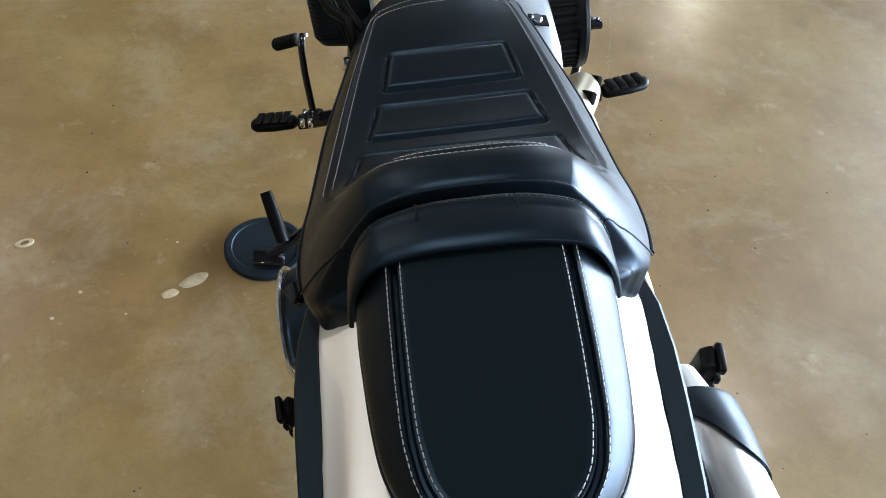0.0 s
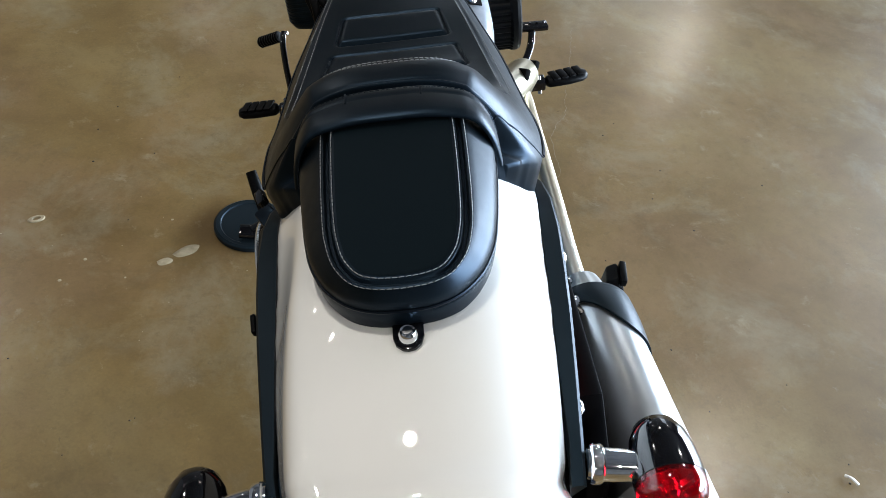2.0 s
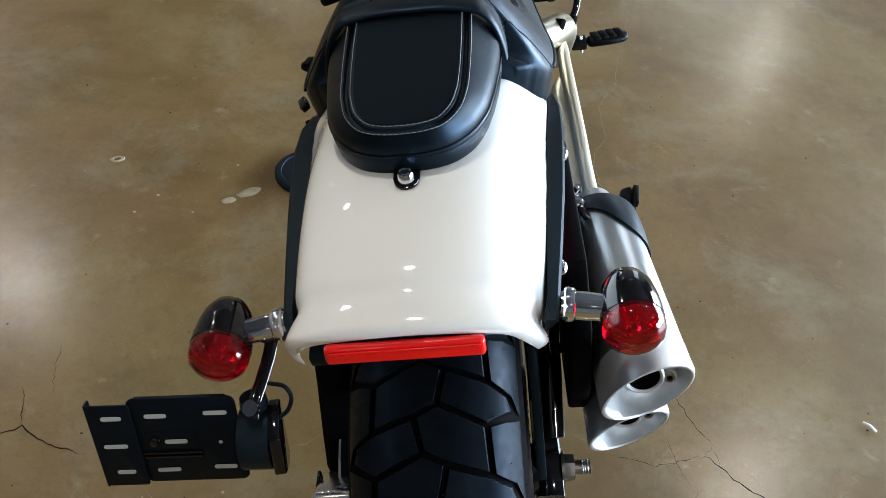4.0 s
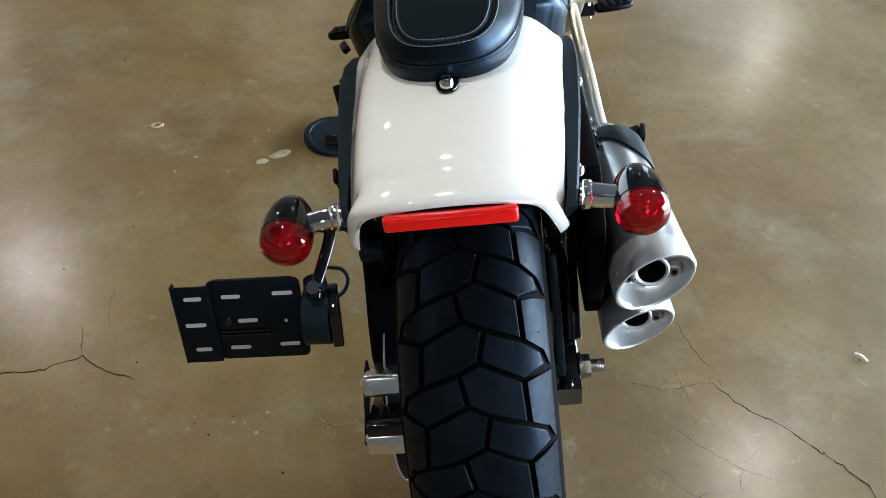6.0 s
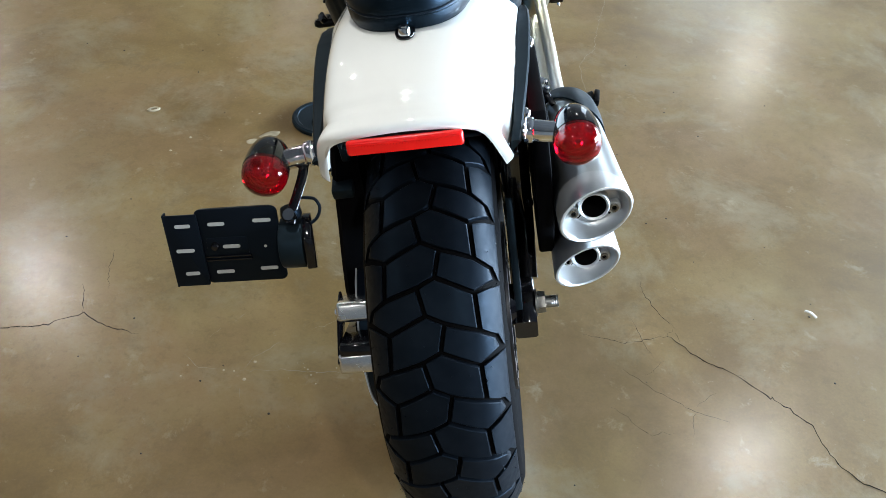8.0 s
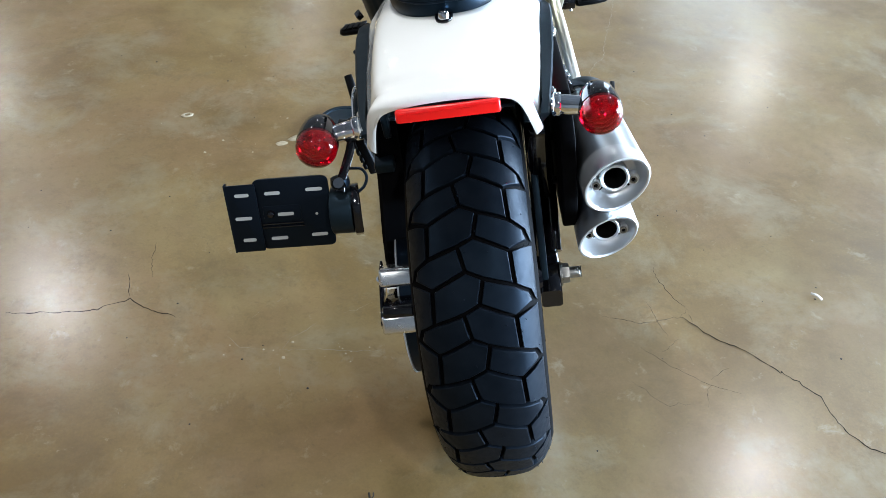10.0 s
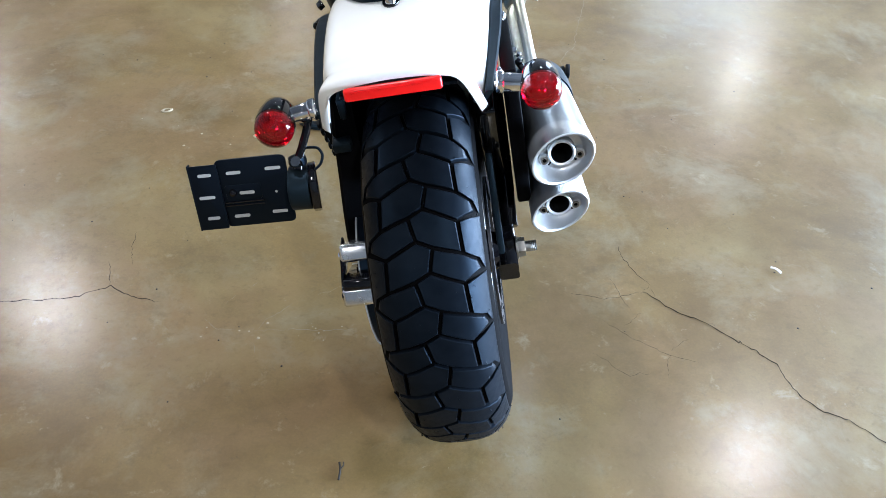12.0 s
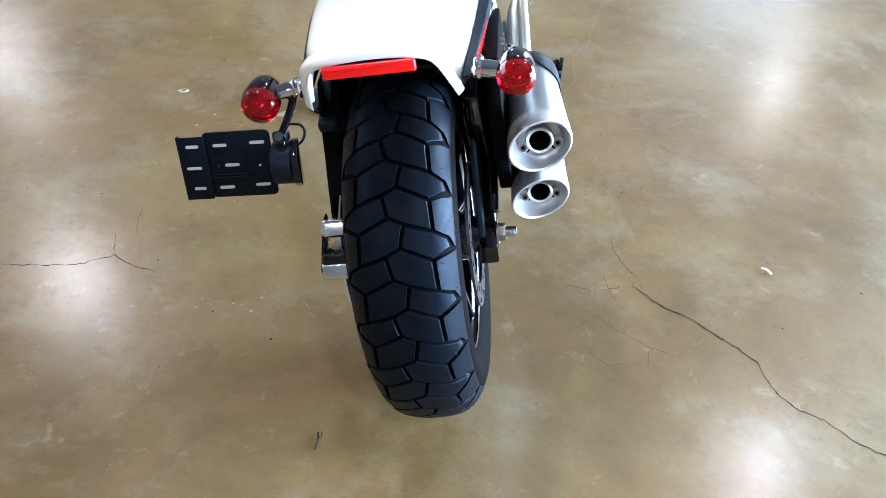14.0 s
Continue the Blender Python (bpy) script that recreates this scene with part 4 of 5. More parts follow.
# swing arm, right and left, with axle
for s in (-1, 1):
    rows = [(-0.036, 0.302, 0.036), (-0.022, 0.310, 0.046), (0.02, 0.325, 0.056), (0.10, 0.345, 0.058), (0.25, 0.375, 0.066), (0.42, 0.40, 0.08), (0.62, 0.41, 0.10)]
    rings = []
    for y, z, h in rows:
        xi, xo = (0.0955, 0.131) if s > 0 else (0.118, 0.142)
        rings.append([Vector((s * x, y, z + k * h / 2)) for x, k in ((xi, -0.8), (xi + 0.004, -1), (xo - 0.004, -1), (xo, -0.8), (xo, 0.8), (xo - 0.004, 1), (xi + 0.004, 1), (xi, 0.8))])
    sw = part("swing_arm", loft(rings, True, True), GLOSS, bike, "gloss black swing arm")
    part("upper_brace", tube(spline([(s * 0.125, 0.03, 0.35), (s * 0.127, 0.12, 0.42), (s * 0.128, 0.24, 0.50), (s * 0.12, 0.40, 0.58)], 16), 0.014, 12), GLOSS, sw)
axle = part("axle", tube([(-0.165, 0, 0.325), (0.162, 0, 0.325)], 0.0095, 16), BARE, bike, "bare steel rear axle")
part("axle_nut", lathe([(0, 0.0), (0.0165, 0.0), (0.0175, 0.003), (0.0165, 0.014), (0, 0.014)], (0.1325, 0, 0.325), (1, 0, 0), 6), BARE, axle, "hexagonal steel axle nut")
part("axle_thread", lathe([(0, 0.024)] + [(0.0098 - 0.0012 * (i % 2), 0.024 - 0.0016 * i) for i in range(8)] + [(0, 0.01)], (0.1425, 0, 0.325), (1, 0, 0), 16), BARE, axle)
part("washer", lathe([(0.009, 0), (0.0215, 0), (0.0215, 0.003), (0.009, 0.003)], (0.1305, 0, 0.325), (1, 0, 0), 24), BARE, axle)

# right: caliper, caliper bracket, mudguard stay
cal = part("brake_caliper", box((0.040, 0.075, 0.230), pose(0.1145, 0.105, 0.495, 20), 0.010, 3), GLOSS, bike, "black brake caliper")
part("caliper_bolt", lathe([(0, 0.008), (0.006, 0.007), (0.008, 0)], (0.134, 0.085, 0.46), (1, 0, 0), 12), CHROME, cal)
part("caliper_bolt", lathe([(0, 0.008), (0.006, 0.007), (0.008, 0)], (0.134, 0.110, 0.53), (1, 0, 0), 12), CHROME, cal)
part("caliper_bracket", plate([(-0.03, 0.30), (0.03, 0.295), (0.17, 0.40), (0.19, 0.50), (0.12, 0.53), (0.05, 0.47), (-0.01, 0.38)], 0.012, Matrix(((0, 0, 1, 0.0985), (1, 0, 0, 0), (0, 1, 0, 0), (0, 0, 0, 1))), 0.002), SATIN, cal)
part("brake_hose", tube(spline([(0.118, 0.15, 0.48), (0.128, 0.13, 0.54), (0.132, 0.10, 0.60), (0.128, 0.12, 0.66)], 20), 0.0045, 8), PLASTIC, cal)
for s in (-1, 1):
    part("fender_support", plate([(-0.015, 0.675), (0.24, 0.685), (0.30, 0.60), (0.16, 0.585), (0.04, 0.605), (-0.01, 0.64)], 0.010, Matrix(((0, 0, 1, (0.094 if s > 0 else -0.113)), (1, 0, 0, 0), (0, 1, 0, 0), (0, 0, 0, 1))), 0.002), SATIN, bike, "black steel fender support")
part("fender_liner", box((0.166, 0.10, 0.006), pose(0, -0.075, 0.728, -14), 0.002), PLASTIC, bike, "black plastic liner under the fender")

# left: belt, pulley, guard and axle carrier
pulley = part("belt_pulley", lathe([(0.05, -0.128), (0.138, -0.128), (0.142, -0.124), (0.142, -0.098), (0.05, -0.098)], AXLE, (1, 0, 0), 64), PLASTIC, bike, "black belt pulley with pale lettering")
part("rim_line", lathe([(0.1405, -0.1287), (0.143, -0.128), (0.143, -0.1255), (0.1405, -0.1262)], AXLE, (1, 0, 0), 64), MARK, pulley, "pale pulley edge")
for t, w in ((84, 0.010), (96, 0.006), (100, 0.006), (104, 0.006), (108, 0.006), (112, 0.006)):
    a = radians(t)
    part("marking", box((0.0008, 0.004, w), pose(0, 0, 0.325) @ pose(-0.1287, -0.128 * math.sin(a), 0.128 * math.cos(a), t - 90 + 12), 0), MARK, pulley)
guard = part("belt_guard", loft([[Vector(p) for p in ((-0.094, y0, z), (xo + 0.006, y0 - 0.006, z), (xo, y0, z), (xo, y1, z), (-0.098, y1, z))] for z, xo, y0, y1 in ((0.385, -0.147, -0.045, 0.22), (0.43, -0.148, -0.045, 0.24), (0.47, -0.147, -0.026, 0.25), (0.54, -0.140, -0.012, 0.26), (0.62, -0.132, -0.002, 0.26), (0.66, -0.127, 0.01, 0.26))], True, True), DEEP_BLACK, bike, "black belt guard")
carrier = part("axle_carrier", box((0.054, 0.098, 0.020), pose(-0.121, -0.118, 0.406, -25), 0.004), GLOSS, bike, "black and chrome axle adjuster")
part("chrome_block", box((0.058, 0.058, 0.030), pose(-0.123, -0.088, 0.438, -32), 0.006, 4), POLISHED, carrier, "chrome adjuster block")
part("chrome_block", box((0.057, 0.024, 0.030), pose(-0.123, -0.160, 0.404, -25), 0.005, 4), POLISHED, carrier, "chrome adjuster block")
part("bolt", lathe([(0, 0.008), (0.006, 0.007), (0.008, 0.004), (0.008, 0)], (-0.152, -0.090, 0.432), (-1, 0, 0), 14), CHROME, carrier)
part("side_plate", plate([(-0.066, 0.452), (-0.066, 0.420), (-0.165, 0.394), (-0.169, 0.412), (-0.100, 0.452)], 0.004, Matrix(((0, 0, 1, -0.1525), (1, 0, 0, 0), (0, 1, 0, 0), (0, 0, 0, 1))), 0.001), GLOSS, carrier, "thin black side plate")
part("drive_belt", loft([[Vector((x, y, z + k)) for x, k in ((-0.124, 0), (-0.124, 0.005), (-0.099, 0.005), (-0.099, 0))] for y, z in ((0.0, 0.466), (0.25, 0.462), (0.6, 0.45))], True, True), PAD, bike, "black toothed drive belt")
part("light_bracket", box((0.030, 0.035, 0.018), pose(-0.120, -0.008, 0.598, 10), 0.003), SATIN, bike, "black bracket below the fender")

# body below the seat
part("frame_cover", loft([[Vector((x, y, z)) for x, z in ((-w, 0.36), (-w - 0.01, 0.5), (-w, 0.66), (w, 0.66), (w + 0.01, 0.5), (w, 0.36))] for y, w in ((0.36, 0.075), (0.45, 0.105), (0.62, 0.112), (0.78, 0.10))], True, True), SATIN, bike, "black frame and side covers under the seat")
part("shock_absorber", tube(spline([(0.0, 0.42, 0.40), (0.02, 0.36, 0.52), (0.03, 0.30, 0.62)], 12), 0.028, 16), GLOSS, bike, "black rear shock absorber")
primary = part("primary_cover", lathe([(0, 0.036), (0.05, 0.035), (0.070, 0.030), (0.078, 0.020), (0.081, 0.008), (0.081, -0.12), (0, -0.12)], (-0.238, 0.627, 0.287), (-1, 0, 0), 48), SATIN, bike, "black round primary cover with a chrome rim")
part("cover_ring", lathe([(0.076, 0.0315), (0.082, 0.0325), (0.0845, 0.029), (0.083, 0.026), (0.078, 0.027), (0.076, 0.0315)], (-0.238, 0.627, 0.287), (-1, 0, 0), 48), POLISHED, primary, "chrome trim ring")
part("engine_case", box((0.26, 0.46, 0.26), pose(-0.03, 0.93, 0.33), 0.05, 4), SATIN, bike, "black engine case")
part("seat_latch", box((0.026, 0.034, 0.016), pose(-0.203, 0.482, 0.530, 20, -20, 28), 0.004), PLASTIC, bike, "small black connector under the seat")

# right side of the engine
rock = part("rocker_cover", loft([[Vector((x, y, z)) for x, z in ((0.05, 0.60), (xo, 0.60), (xo + 0.003, 0.622), (xo + 0.002, 0.640), (xo - 0.003, 0.654), (xo - 0.012, 0.664), (xo - 0.026, 0.671), (xo - 0.045, 0.676), (0.06, 0.682))] for y, xo in ((0.650, 0.108), (0.657, 0.122), (0.672, 0.134), (0.70, 0.141), (0.74, 0.145), (0.84, 0.146), (0.95, 0.14))], True, True), ROCKER, bike, "grey cast rocker cover")
part("recess", plate([(-0.014, -0.011), (0.012, -0.014), (0.016, 0.010), (-0.008, 0.013)], 0.0015, pose(0.119, 0.758, 0.6715, 0, 16, 10) @ Matrix.Scale(1.0, 4)), DARK, rock)
part("bolt", lathe([(0, 0.006), (0.0055, 0.006), (0.0075, 0.004), (0.008, 0), (0, 0)], (0.1185, 0.757, 0.6725), (0.24, 0, 1), 16), CHROME, rock, "chrome bolt")
def build_air_cleaner():
    rings = []
    for r, x, pleat in ((0.070, 0.0, 0), (0.080, 0.001, 0), (0.086, 0.006, 0), (0.0875, 0.012, 0), (0.0865, 0.016, 1), (0.0865, 0.050, 1), (0.0885, 0.054, 0), (0.0885, 0.062, 0), (0.086, 0.067, 0), (0.076, 0.070, 0)):
        ring = []
        for k in range(192):
            t = 2 * math.pi * k / 192
            d = r - pleat * (0.0022 if k % 4 < 2 else 0.0)
            ring.append(Vector((0.134 + x, 0.905 + d * math.sin(t), 0.590 + d * math.cos(t))))
        rings.append(ring)
    return loft(rings, True, True)


air = part("air_cleaner", build_air_cleaner(), PAD, bike, "round black pleated air cleaner", 25)
part("back_plate", lathe([(0, -0.012), (0.083, -0.012), (0.088, -0.006), (0.088, 0.0), (0, 0.0)], (0.134, 0.905, 0.590), (1, 0, 0), 48), GLOSS, air)

# left side of the engine: finned cooler and hoses
def cooler_outline(grow):
    out = [(-0.09, 1.06), (-0.09, 0.846)]
    for k in range(6):
        a = radians(18 * k)
        out.append((-0.152 - (0.020 + grow) * math.sin(a), 0.866 - (0.020 + grow) * math.cos(a)))
    return out + [(-0.174 - grow, 0.94), (-0.176 - grow, 1.06)]


cool = part("oil_cooler", loft([[Vector((x, y, z)) for x, y in cooler_outline(g)] for z, g in ((0.600, -0.012), (0.6045, -0.004), (0.612, 0.0), (0.64, 0.001), (0.70, 0.001), (0.703, 0.004), (0.716, 0.004), (0.719, 0.0))], True, True), SATIN, bike, "black ribbed engine casting")
for i in range(12):
    z = 0.615 + i * 0.0068
    part("fin", plate(cooler_outline(0.0022), 0.0030, pose(0, 0, z), 0.0008), SATIN, cool)
for line, r in (([(-0.205, 1.02, 0.715), (-0.168, 0.86, 0.735), (-0.146, 0.785, 0.737), (-0.127, 0.737, 0.730), (-0.111, 0.717, 0.730), (-0.107, 0.702, 0.716), (-0.108, 0.700, 0.68)], 0.0062), ([(-0.150, 0.92, 0.748), (-0.124, 0.80, 0.746), (-0.1105, 0.735, 0.732), (-0.0985, 0.714, 0.724), (-0.085, 0.708, 0.700)], 0.0055), ([(-0.165, 0.95, 0.725), (-0.150, 0.85, 0.724), (-0.133, 0.790, 0.712), (-0.120, 0.765, 0.685), (-0.112, 0.755, 0.65)], 0.005)):
    part("hose", tube(spline(line, 28), r, 10), PAD, cool, "black rubber hose")
part("fuel_tank", loft([[Vector((math.sin(a) * w, y, z + math.cos(a) * h)) for a in (2 * math.pi * k / 32 for k in range(32))] for y, w, h, z in ((0.765, 0.045, 0.03, 0.765), (0.80, 0.085, 0.055, 0.78), (0.88, 0.12, 0.085, 0.80), (1.0, 0.14, 0.10, 0.82), (1.15, 0.14, 0.10, 0.83), (1.3, 0.10, 0.07, 0.84))], True, True), PAINT, bike, "white painted fuel tank")
part("knob", lathe([(0, 0.012), (0.007, 0.011), (0.010, 0.006), (0.010, 0), (0, 0)], (-0.1265, 0.800, 0.607), (-1, -0.3, 0.5), 14), CHROME, bike, "small chrome bolt")


# foot pegs
def foot_peg(s, root, tip, label):
    a, b = Vector(root), Vector(tip)
    way = (b - a).normalized()
    side = way.cross(Vector((0, 0, 1))).normalized()
    up = side.cross(way)
    n = (b - a).length
    rings = []
    for d, w, h in ((0.0, 0.011, 0.009), (0.004, 0.015, 0.011), (n * 0.5, 0.019, 0.012), (n * 0.85, 0.018, 0.011), (n * 0.97, 0.012, 0.009), (n, 0.007, 0.006)):
        rings.append([a + way * d + side * w * math.cos(t) + up * h * math.sin(t) for t in (2 * math.pi * k / 20 for k in range(20))])
    peg = part("foot_peg", loft(rings, True, True), PAD, bike, label)
    for i in range(4):
        c = a + way * (n * (0.17 + 0.2 * i)) + up * 0.011
        m = Matrix((way, side, up)).transposed().to_4x4()
        m.translation = c
        part("tread_pad", box((n * 0.175, 0.032, 0.005), m, 0.0016), PAD, peg)
    part("tip_edge", tube([b - way * 0.004 - side * 0.008, b + up * 0.002, b - way * 0.004 + side * 0.008], 0.002, 8), CHROME, peg)
    return peg


pl = foot_peg(-1, (-0.268, 1.050, 0.318), (-0.350, 1.073, 0.303), "black rubber rider foot peg with a hinge")
part("hinge", box((0.030, 0.026, 0.018), pose(-0.249, 1.048, 0.318), 0.004), GLOSS, pl)
for x, y in ((-0.254, 1.036), (-0.250, 1.060), (-0.240, 1.034)):
    part("pin", lathe([(0, 0.012), (0.004, 0.011), (0.0052, 0.008), (0.0052, -0.008), (0, -0.008)], (x, y, 0.324), (0.1, -0.3, 1), 10), CHROME, pl, "chrome pin")
part("mount", tube([(-0.236, 1.048, 0.318), (-0.15, 1.04, 0.33)], 0.014, 14), GLOSS, pl)
pr = foot_peg(1, (0.278, 1.036, 0.318), (0.362, 1.061, 0.311), "black rubber rider foot peg with a hinge")
part("hinge", box((0.032, 0.030, 0.022), pose(0.258, 1.036, 0.318), 0.004), GLOSS, pr)
part("pin", lathe([(0, 0.018), (0.004, 0.018), (0.004, -0.018), (0, -0.018)], (0.262, 1.03, 0.318), (0, 0.3, 1), 10), CHROME, pr)
part("mount", tube([(0.246, 1.036, 0.318), (0.14, 1.03, 0.32)], 0.014, 14), GLOSS, pr)
lever = part("shift_lever", tube(spline([(-0.234, 1.056, 0.335), (-0.236, 1.072, 0.36), (-0.237, 1.092, 0.405), (-0.235, 1.112, 0.438), (-0.232, 1.125, 0.445)], 20), 0.0062, 10), GLOSS, bike, "black shift lever with a ribbed rubber peg")
part("lever_hub", lathe([(0, -0.012), (0.013, -0.012), (0.0145, -0.009), (0.0145, 0.009), (0.013, 0.012), (0, 0.012)], (-0.230, 1.048, 0.326), (1, -0.2, 0.1), 20), GLOSS, lever)
rib = [(0.010 + 0.0018 * (i % 2), -0.004 - 0.0034 * i) for i in range(17)]
part("rubber_peg", lathe([(0, -0.002)] + rib + [(0, -0.061)], (-0.240, 1.126, 0.437), (1, -0.52, 0.5), 20), PAD, lever, "ribbed black rubber")
part("bolt", lathe([(0, -0.006), (0.004, -0.006), (0.0048, 0.0), (0.004, 0.008), (0, 0.009)], (-0.232, 1.124, 0.442), (1, -0.38, 0.5), 12), CHROME, lever)
pedal = part("brake_pedal", tube(spline([(0.225, 1.06, 0.31), (0.24, 1.10, 0.32), (0.262, 1.15, 0.335), (0.272, 1.195, 0.348)], 16), 0.0075, 10, flat=0.7), GLOSS, bike, "black brake pedal with metal studs")
part("pedal_pad", box((0.076, 0.028, 0.012), pose(0.268, 1.196, 0.351, 0, 4, 4), 0.004), GLOSS, pedal)
for i in range(4):
    part("stud", lathe([(0, 0.004), (0.0025, 0.0035), (0.003, 0)], (0.254 + 0.0145 * i, 1.1985, 0.357), (0, -0.2, 1), 10), CHROME, pedal)


# folded passenger pegs
def passenger_peg(s, c, size):
    m = pose(*c, 0, s * 12, s * -8) @ Matrix.Diagonal((*size, 1))
    peg = part("passenger_peg", plate([(-0.012, -0.034), (0.010, -0.036), (0.015, -0.02), (0.015, 0.024), (0.004, 0.036), (-0.010, 0.030)], 0.016, m @ pose(0, 0, -0.008) @ pose(0, 0, 0, 90, 0, 0) @ pose(0, 0.0, -0.008), 0.003), PAD, bike, "folded black passenger foot peg")
    for i in range(5):
        part("tread_pad", box((0.010, 0.020, 0.008), m @ pose(s * 0.013, 0, -0.026 + 0.0125 * i, 0, 0, 0), 0.002), PAD, peg)
    part("end_bolt", lathe([(0, 0.005), (0.005, 0.004), (0.006, 0)], m @ Vector((s * 0.018, 0, -0.03)), (s, 0, 0.2), 10), CHROME, peg)
    part("peg_mount", tube([m @ Vector((-s * 0.004, 0.0, -0.036)), m @ Vector((-s * 0.05, 0.03, -0.045)), m @ Vector((-s * 0.11, 0.04, -0.045))], 0.010, 12), GLOSS, peg)


passenger_peg(1, (0.256, 0.384, 0.408), (0.95, 2.0, 1.6))
passenger_peg(-1, (-0.234, 0.415, 0.356), (0.8, 1.8, 1.5))

# the side stand, in the place's own axes, part of the leaning machine
to_bike = pose(0, 0, 0, 0, -LEAN, 0).inverted()
stand = part("side_stand", tube([to_bike @ Vector(p) for p in spline([(-0.18, 0.98, 0.20), (-0.25, 0.965, 0.14), (-0.32, 0.945, 0.07), (-0.372, 0.935, 0.030)], 12)], 0.0105, 14), GLOSS, bike, "black side stand resting on a round pad")
part("stand_tab", tube([to_bike @ Vector(p) for p in ((-0.345, 0.93, 0.075), (-0.362, 0.955, 0.115), (-0.378, 0.985, 0.145))], [0.012, 0.0125, 0.011], 14), PAD, stand)
part("stand_foot", box((0.06, 0.035, 0.012), to_bike @ pose(-0.372, 0.93, 0.028), 0.004), GLOSS, stand)

# round pad under the stand
puck = empty("stand_pad", "round black plastic pad under the side stand", "stand pad", "", pose(-0.381, 0.972, 0))
part("disc", lathe([(0, 0), (0.074, 0), (0.078, 0.003), (0.078, 0.012), (0.073, 0.016), (0.064, 0.0155), (0.062, 0.0135), (0, 0.0135)], (0, 0, 0), (0, 0, 1), 56), SATIN, puck)
for x, y in ((0.022, -0.012), (0.018, -0.046)):
    part("slot_rib", box((0.030, 0.007, 0.008), pose(x, y, 0.017, 0, 0, -8), 0.002), PLASTIC, puck)

# ---- marks on the floor ----
rng = random.Random(7)


def crack(points, width, jitter=0.007, pale=False):
    """A thin open crack along points of the floor, or a pale scratch."""
    line = []
    for (xa, ya), (xb, yb) in zip(points, points[1:]):
        n = max(2, int(math.hypot(xb - xa, yb - ya) / 0.009))
        line += [(xa + (xb - xa) * i / n + rng.gauss(0, jitter * 0.26), ya + (yb - ya) * i / n + rng.gauss(0, jitter * 0.26)) for i in range(n)]
    line.append(points[-1])
    bm = bmesh.new()
    rows = []
    for i, (x, y) in enumerate(line):
        (xa, ya), (xb, yb) = line[max(i - 1, 0)], line[min(i + 1, len(line) - 1)]
        d = Vector((-(yb - ya), xb - xa)).normalized()
        w = 0.95 * width * (0.35 + 0.65 * rng.random()) * min(1.0, 0.2 + i / 4, 0.2 + (len(line) - 1 - i) / 4)
        rows.append([bm.verts.new((x + d.x * w * k, y + d.y * w * k, 0.0008)) for k in (-0.5, 0.5)])
    for a, b in zip(rows, rows[1:]):
        bm.faces.new((a[0], b[0], b[1], a[1]))
    if pale:
        return part("scratch", bm, SCUFF, floor, "faint pale scratch in the concrete")
    return part("crack", bm, CRACK, floor, "thin dark crack in the concrete")


crack([(0.378, 0.427), (0.375, 0.391), (0.393, 0.355), (0.403, 0.322), (0.428, 0.287)], 0.002)
crack([(0.428, 0.287), (0.418, 0.275), (0.409, 0.265)], 0.0016)
crack([(0.409, 0.265), (0.432, 0.243), (0.455, 0.213), (0.480, 0.194), (0.506, 0.181), (0.529, 0.168), (0.546, 0.150), (0.563, 0.133), (0.587, 0.109), (0.590, 0.115), (0.632, 0.067), (0.649, 0.050), (0.655, 0.010), (0.669, -0.035), (0.703, -0.076), (0.751, -0.096), (0.780, -0.130), (0.806, -0.151), (0.847, -0.174), (0.910, -0.205)], 0.0034)
crack([(0.426, 0.279), (0.432, 0.265), (0.431, 0.248)], 0.0014)
crack([(0.530, 0.169), (0.541, 0.167), (0.547, 0.150)], 0.0014)
crack([(0.409, 0.263), (0.380, 0.257), (0.350, 0.245), (0.313, 0.236), (0.278, 0.247), (0.229, 0.255)], 0.0014)
crack([(0.339, 0.305), (0.349, 0.267), (0.358, 0.222), (0.368, 0.201)], 0.0010)
crack([(0.299, 0.168), (0.328, 0.144), (0.352, 0.120), (0.389, 0.095), (0.409, 0.080), (0.427, 0.069), (0.463, 0.057), (0.489, 0.048)], 0.0011)
crack([(0.427, 0.069), (0.416, 0.042), (0.410, 0.008)], 0.0011)
crack([(0.433, 0.084), (0.456, 0.102), (0.479, 0.117)], 0.0010)
crack([(0.263, 0.072), (0.292, 0.050), (0.306, 0.031), (0.331, 0.009), (0.351, 0.019), (0.376, 0.017)], 0.0010)
crack([(0.341, 0.150), (0.367, 0.172), (0.389, 0.194)], 0.0008)
crack([(-1.02, 0.185), (-0.905, 0.198), (-0.855, 0.203), (-0.82, 0.222), (-0.781, 0.243), (-0.746, 0.22), (-0.694, 0.202), (-0.66, 0.198)], 0.0031)
crack([(-0.782, 0.246), (-0.793, 0.289), (-0.807, 0.326)], 0.0022)
crack([(-0.751, 0.314), (-0.768, 0.376), (-0.77, 0.433)], 0.0012)
crack([(0.506, 1.910), (0.470, 1.740), (0.423, 1.557), (0.404, 1.448), (0.366, 1.396), (0.347, 1.342), (0.345, 1.265), (0.348, 1.206), (0.309, 1.136), (0.302, 1.098), (0.308, 1.042), (0.308, 0.987), (0.300, 0.930)], 0.0017, 0.007, True)
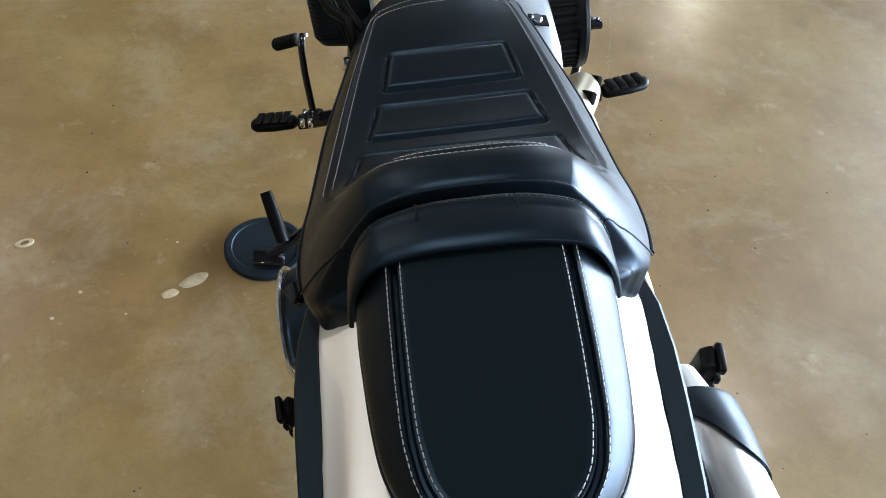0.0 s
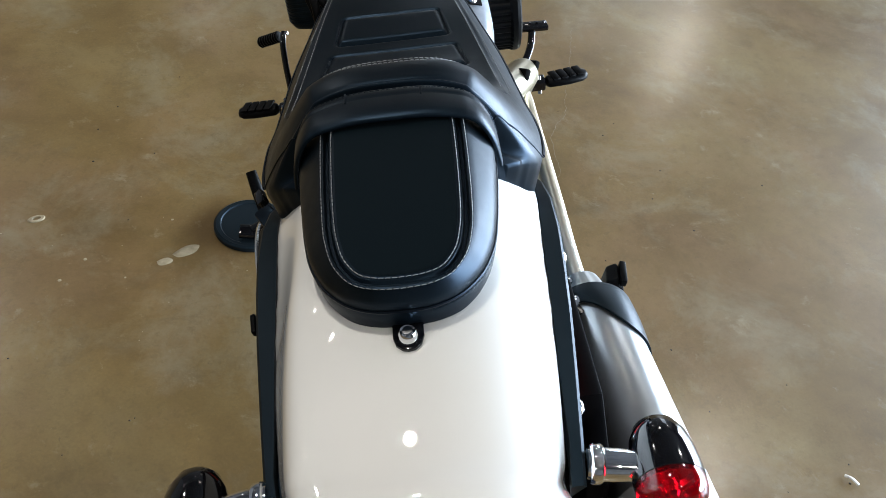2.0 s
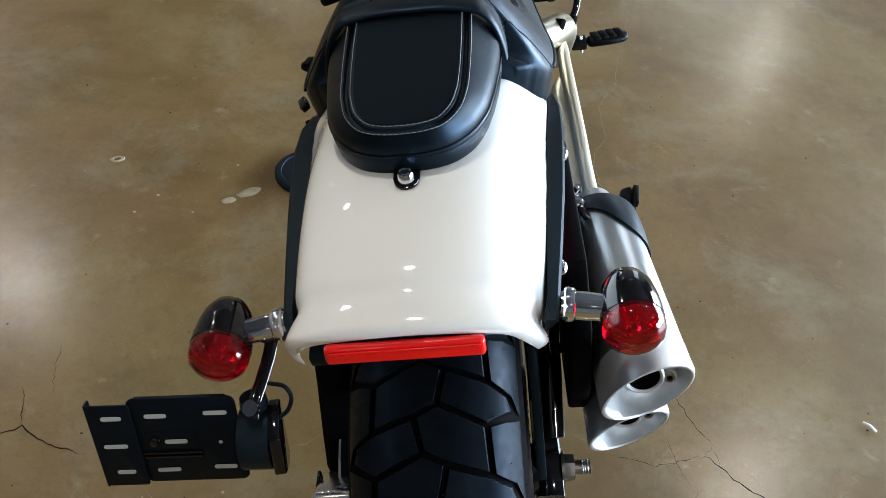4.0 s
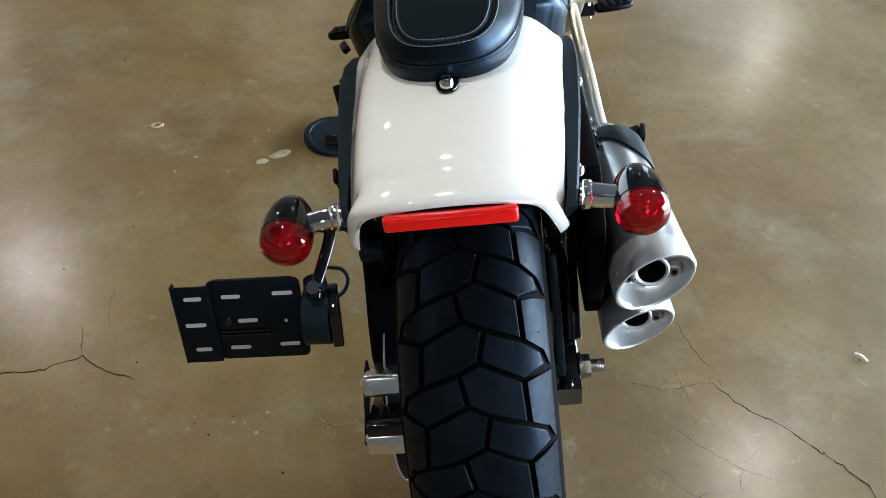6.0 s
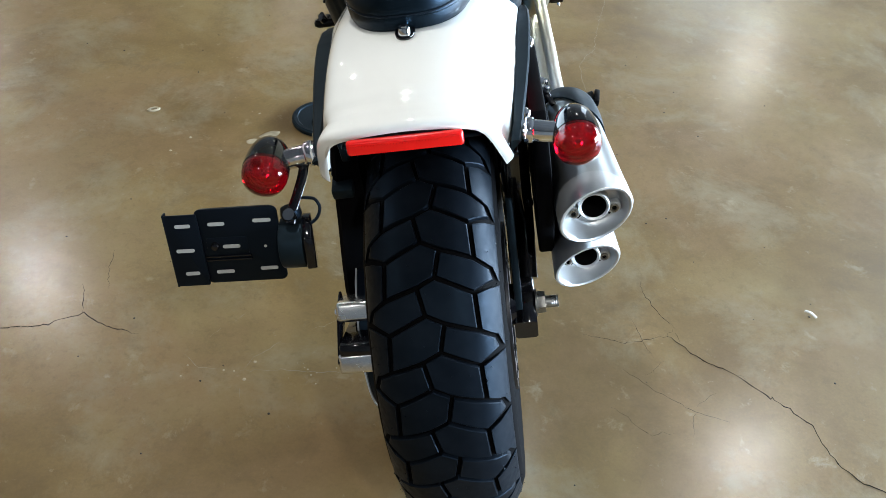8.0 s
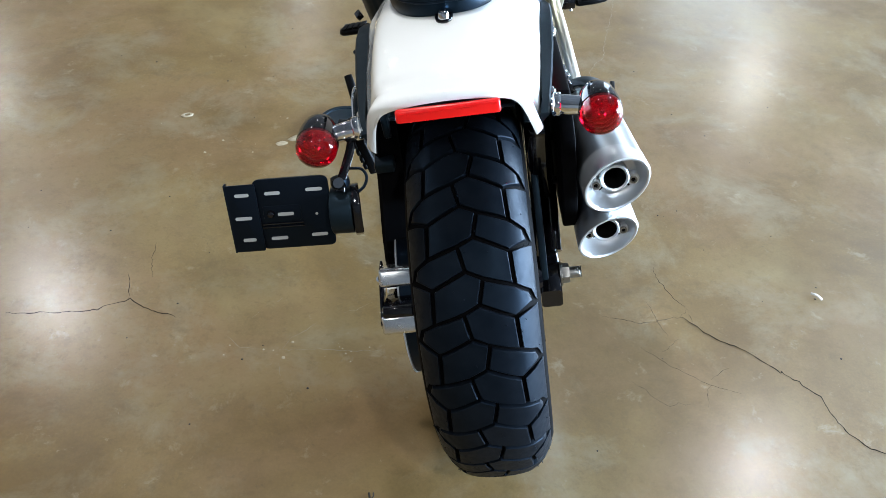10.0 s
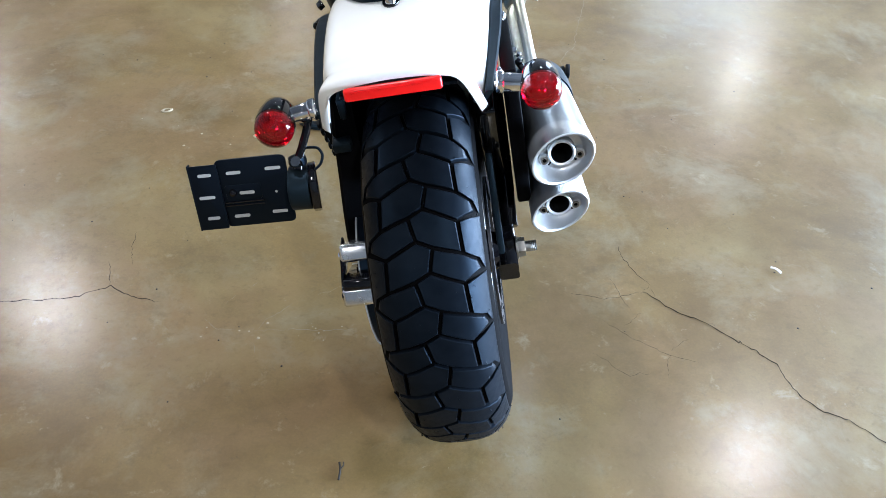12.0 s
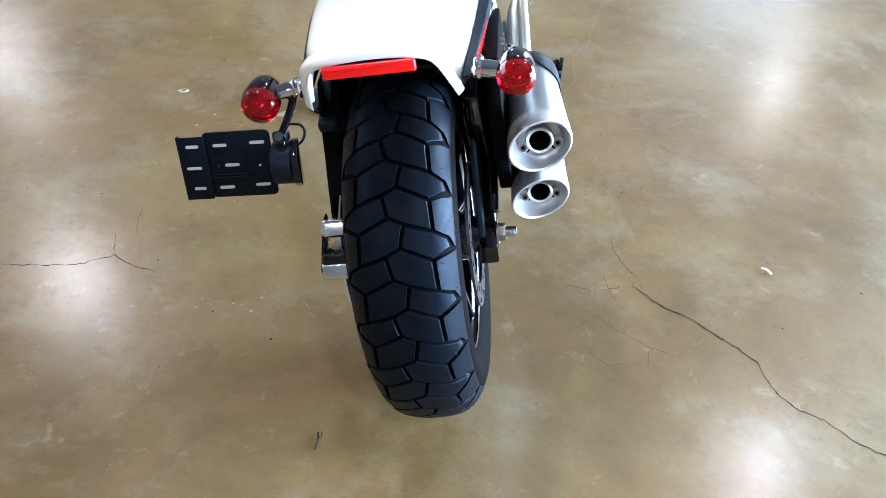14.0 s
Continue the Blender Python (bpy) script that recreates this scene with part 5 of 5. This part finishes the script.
# faint pale scratches beside the wheel
crack([(-0.557, 0.154), (-0.541, 0.131), (-0.523, 0.119), (-0.484, 0.118)], 0.0014, 0.006, True)
crack([(-0.447, 0.116), (-0.402, 0.121), (-0.361, 0.122), (-0.310, 0.121), (-0.269, 0.124), (-0.238, 0.129)], 0.0018, 0.008, True)
crack([(-0.520, 0.199), (-0.503, 0.225)], 0.0016, 0.005, True)
crack([(-0.473, 0.250), (-0.461, 0.269)], 0.0022, 0.006, True)
crack([(-0.443, 0.121), (-0.427, 0.151), (-0.400, 0.176), (-0.377, 0.203)], 0.0014, 0.007, True)
crack([(-0.329, 0.232), (-0.301, 0.243), (-0.268, 0.267)], 0.0016, 0.006, True)
crack([(-0.375, 0.151), (-0.357, 0.167)], 0.0016, 0.006, True)
crack([(-0.442, 0.080), (-0.435, 0.047)], 0.0018, 0.008, True)


def blot(name, points, z, mat, label, category, n=40):
    pts = spline([(x, y, 0) for x, y in points + points[:1]], n)[:-1]
    bm = bmesh.new()
    cx, cy = sum(p.x for p in pts) / len(pts), sum(p.y for p in pts) / len(pts)
    rings = [[Vector((cx + (p.x - cx) * k, cy + (p.y - cy) * k, h)) for p in pts] for k, h in ((1, 0.0002), (0.94, z), (0.5, z))]
    return tagged(part(name, loft(rings, True, True, bm), mat), label, category)


blot("dried_spill", [(-0.562, 0.862), (-0.552, 0.871), (-0.538, 0.874), (-0.530, 0.866), (-0.540, 0.855), (-0.556, 0.852)], 0.0007, SPILL, "pale dried spill on the concrete floor", "stain")
blot("dried_spill", [(-0.534, 0.884), (-0.522, 0.899), (-0.500, 0.914), (-0.483, 0.913), (-0.486, 0.897), (-0.505, 0.881), (-0.522, 0.876)], 0.0007, SPILL, "pale dried spill on the concrete floor", "stain")
ring = tagged(part("washer", lathe([(0.006, 0.0), (0.013, 0.0), (0.0135, 0.0015), (0.012, 0.003), (0.007, 0.003), (0.006, 0.0)], (0, 0, 0), (0, 0, 1), 28), SPILL), "small pale oval ring lying on the floor", "washer")
ring.matrix_world = pose(-0.821, 0.977, 0.0, 0, 0, 25) @ Matrix.Diagonal((1.3, 0.75, 1, 1))
chip = tagged(part("paint_chip", tube(spline([(0.729, 0.357, 0.003), (0.738, 0.349, 0.006), (0.748, 0.337, 0.003)], 8), 0.0034, 8, flat=0.5), CHIP), "small white chip lying on the floor", "chip")
tw = tagged(part("twig", tube(spline([(-0.244, -0.214, 0.002), (-0.2415, -0.232, 0.003), (-0.243, -0.252, 0.002)], 8), 0.0019, 6), TWIG), "short dark twig lying on the floor", "twig")
part("side_shoot", tube([(-0.2418, -0.230, 0.003), (-0.236, -0.222, 0.004), (-0.2365, -0.214, 0.003)], 0.0012, 6), TWIG, tw)
bm = bmesh.new()
for i in range(60):
    x, y = rng.uniform(-1.1, 1.1), rng.uniform(-0.35, 1.6)
    if -0.2 < x < 0.3 and y > -0.1:
        continue
    r = rng.uniform(0.0012, 0.0028)
    lathe([(0, r * 0.6), (r * 0.7, r * 0.4), (r, 0)], (x, y, 0), (rng.uniform(-0.2, 0.2), rng.uniform(-0.2, 0.2), 1), 6, bm)
tagged(part("floor_grit", bm, TWIG), "scattered dark grit on the floor", "grit", kind="stuff")
bm = bmesh.new()
for i in range(34):
    k = rng.random()
    x, y = (rng.uniform(-0.56, -0.24), 0.12 + rng.gauss(0, 0.012)) if k < 0.35 else (rng.uniform(-0.9, -0.3), rng.uniform(0.5, 1.1))
    r = 0.001 + 0.0035 * rng.random() ** 2.5
    lathe([(0, r * 0.10), (r * 0.8, r * 0.08), (r, 0)], (x, y, 0), (rng.uniform(-0.1, 0.1), rng.uniform(-0.1, 0.1), 1), 5, bm)
tagged(part("pale_flecks", bm, SPILL), "scattered pale flecks of mortar on the floor", "flecks", kind="stuff")

bm = bmesh.new()
for i in range(150):
    a, x = rng.uniform(0, 22), rng.choice((-1, 1)) * rng.choice((0.060, 0.067, 0.074, 0.081, 0.087))
    p, q = tread_point(x, a, -0.0005), tread_point(x * 1.02, a + rng.uniform(-0.03, 0.03), rng.uniform(0.002, 0.006))
    tube([p, q], 0.0005, 4, bm)
for i in range(120):
    p = tread_point(rng.uniform(-0.05, 0.05), rng.uniform(0, 22), 0.0)
    lathe([(0, 0.0007), (0.0009, 0.0005), (0.0011, 0)], p, Vector((0, p.y, p.z)), 6, bm)
part("vent_hairs", bm, RUBBER, tyre, "short rubber hairs and nubs left by the mould")["kind"] = "stuff"

# ---- tread blocks: pieces of the tyre ----
for key, points in BLOCKS.items():
    for flip in (False, True):
        first = None
        for i in range(22):
            if first is None:
                first = part("tread_block", build_block(points, flip), RUBBER, tyre, "", 25)
                ob = first
            else:
                ob = new("tread_block", first.data)
                ob.parent = tyre
            ob.rotation_euler = (PITCH * (i + (0.5 if flip else 0.0)), 0, 0)
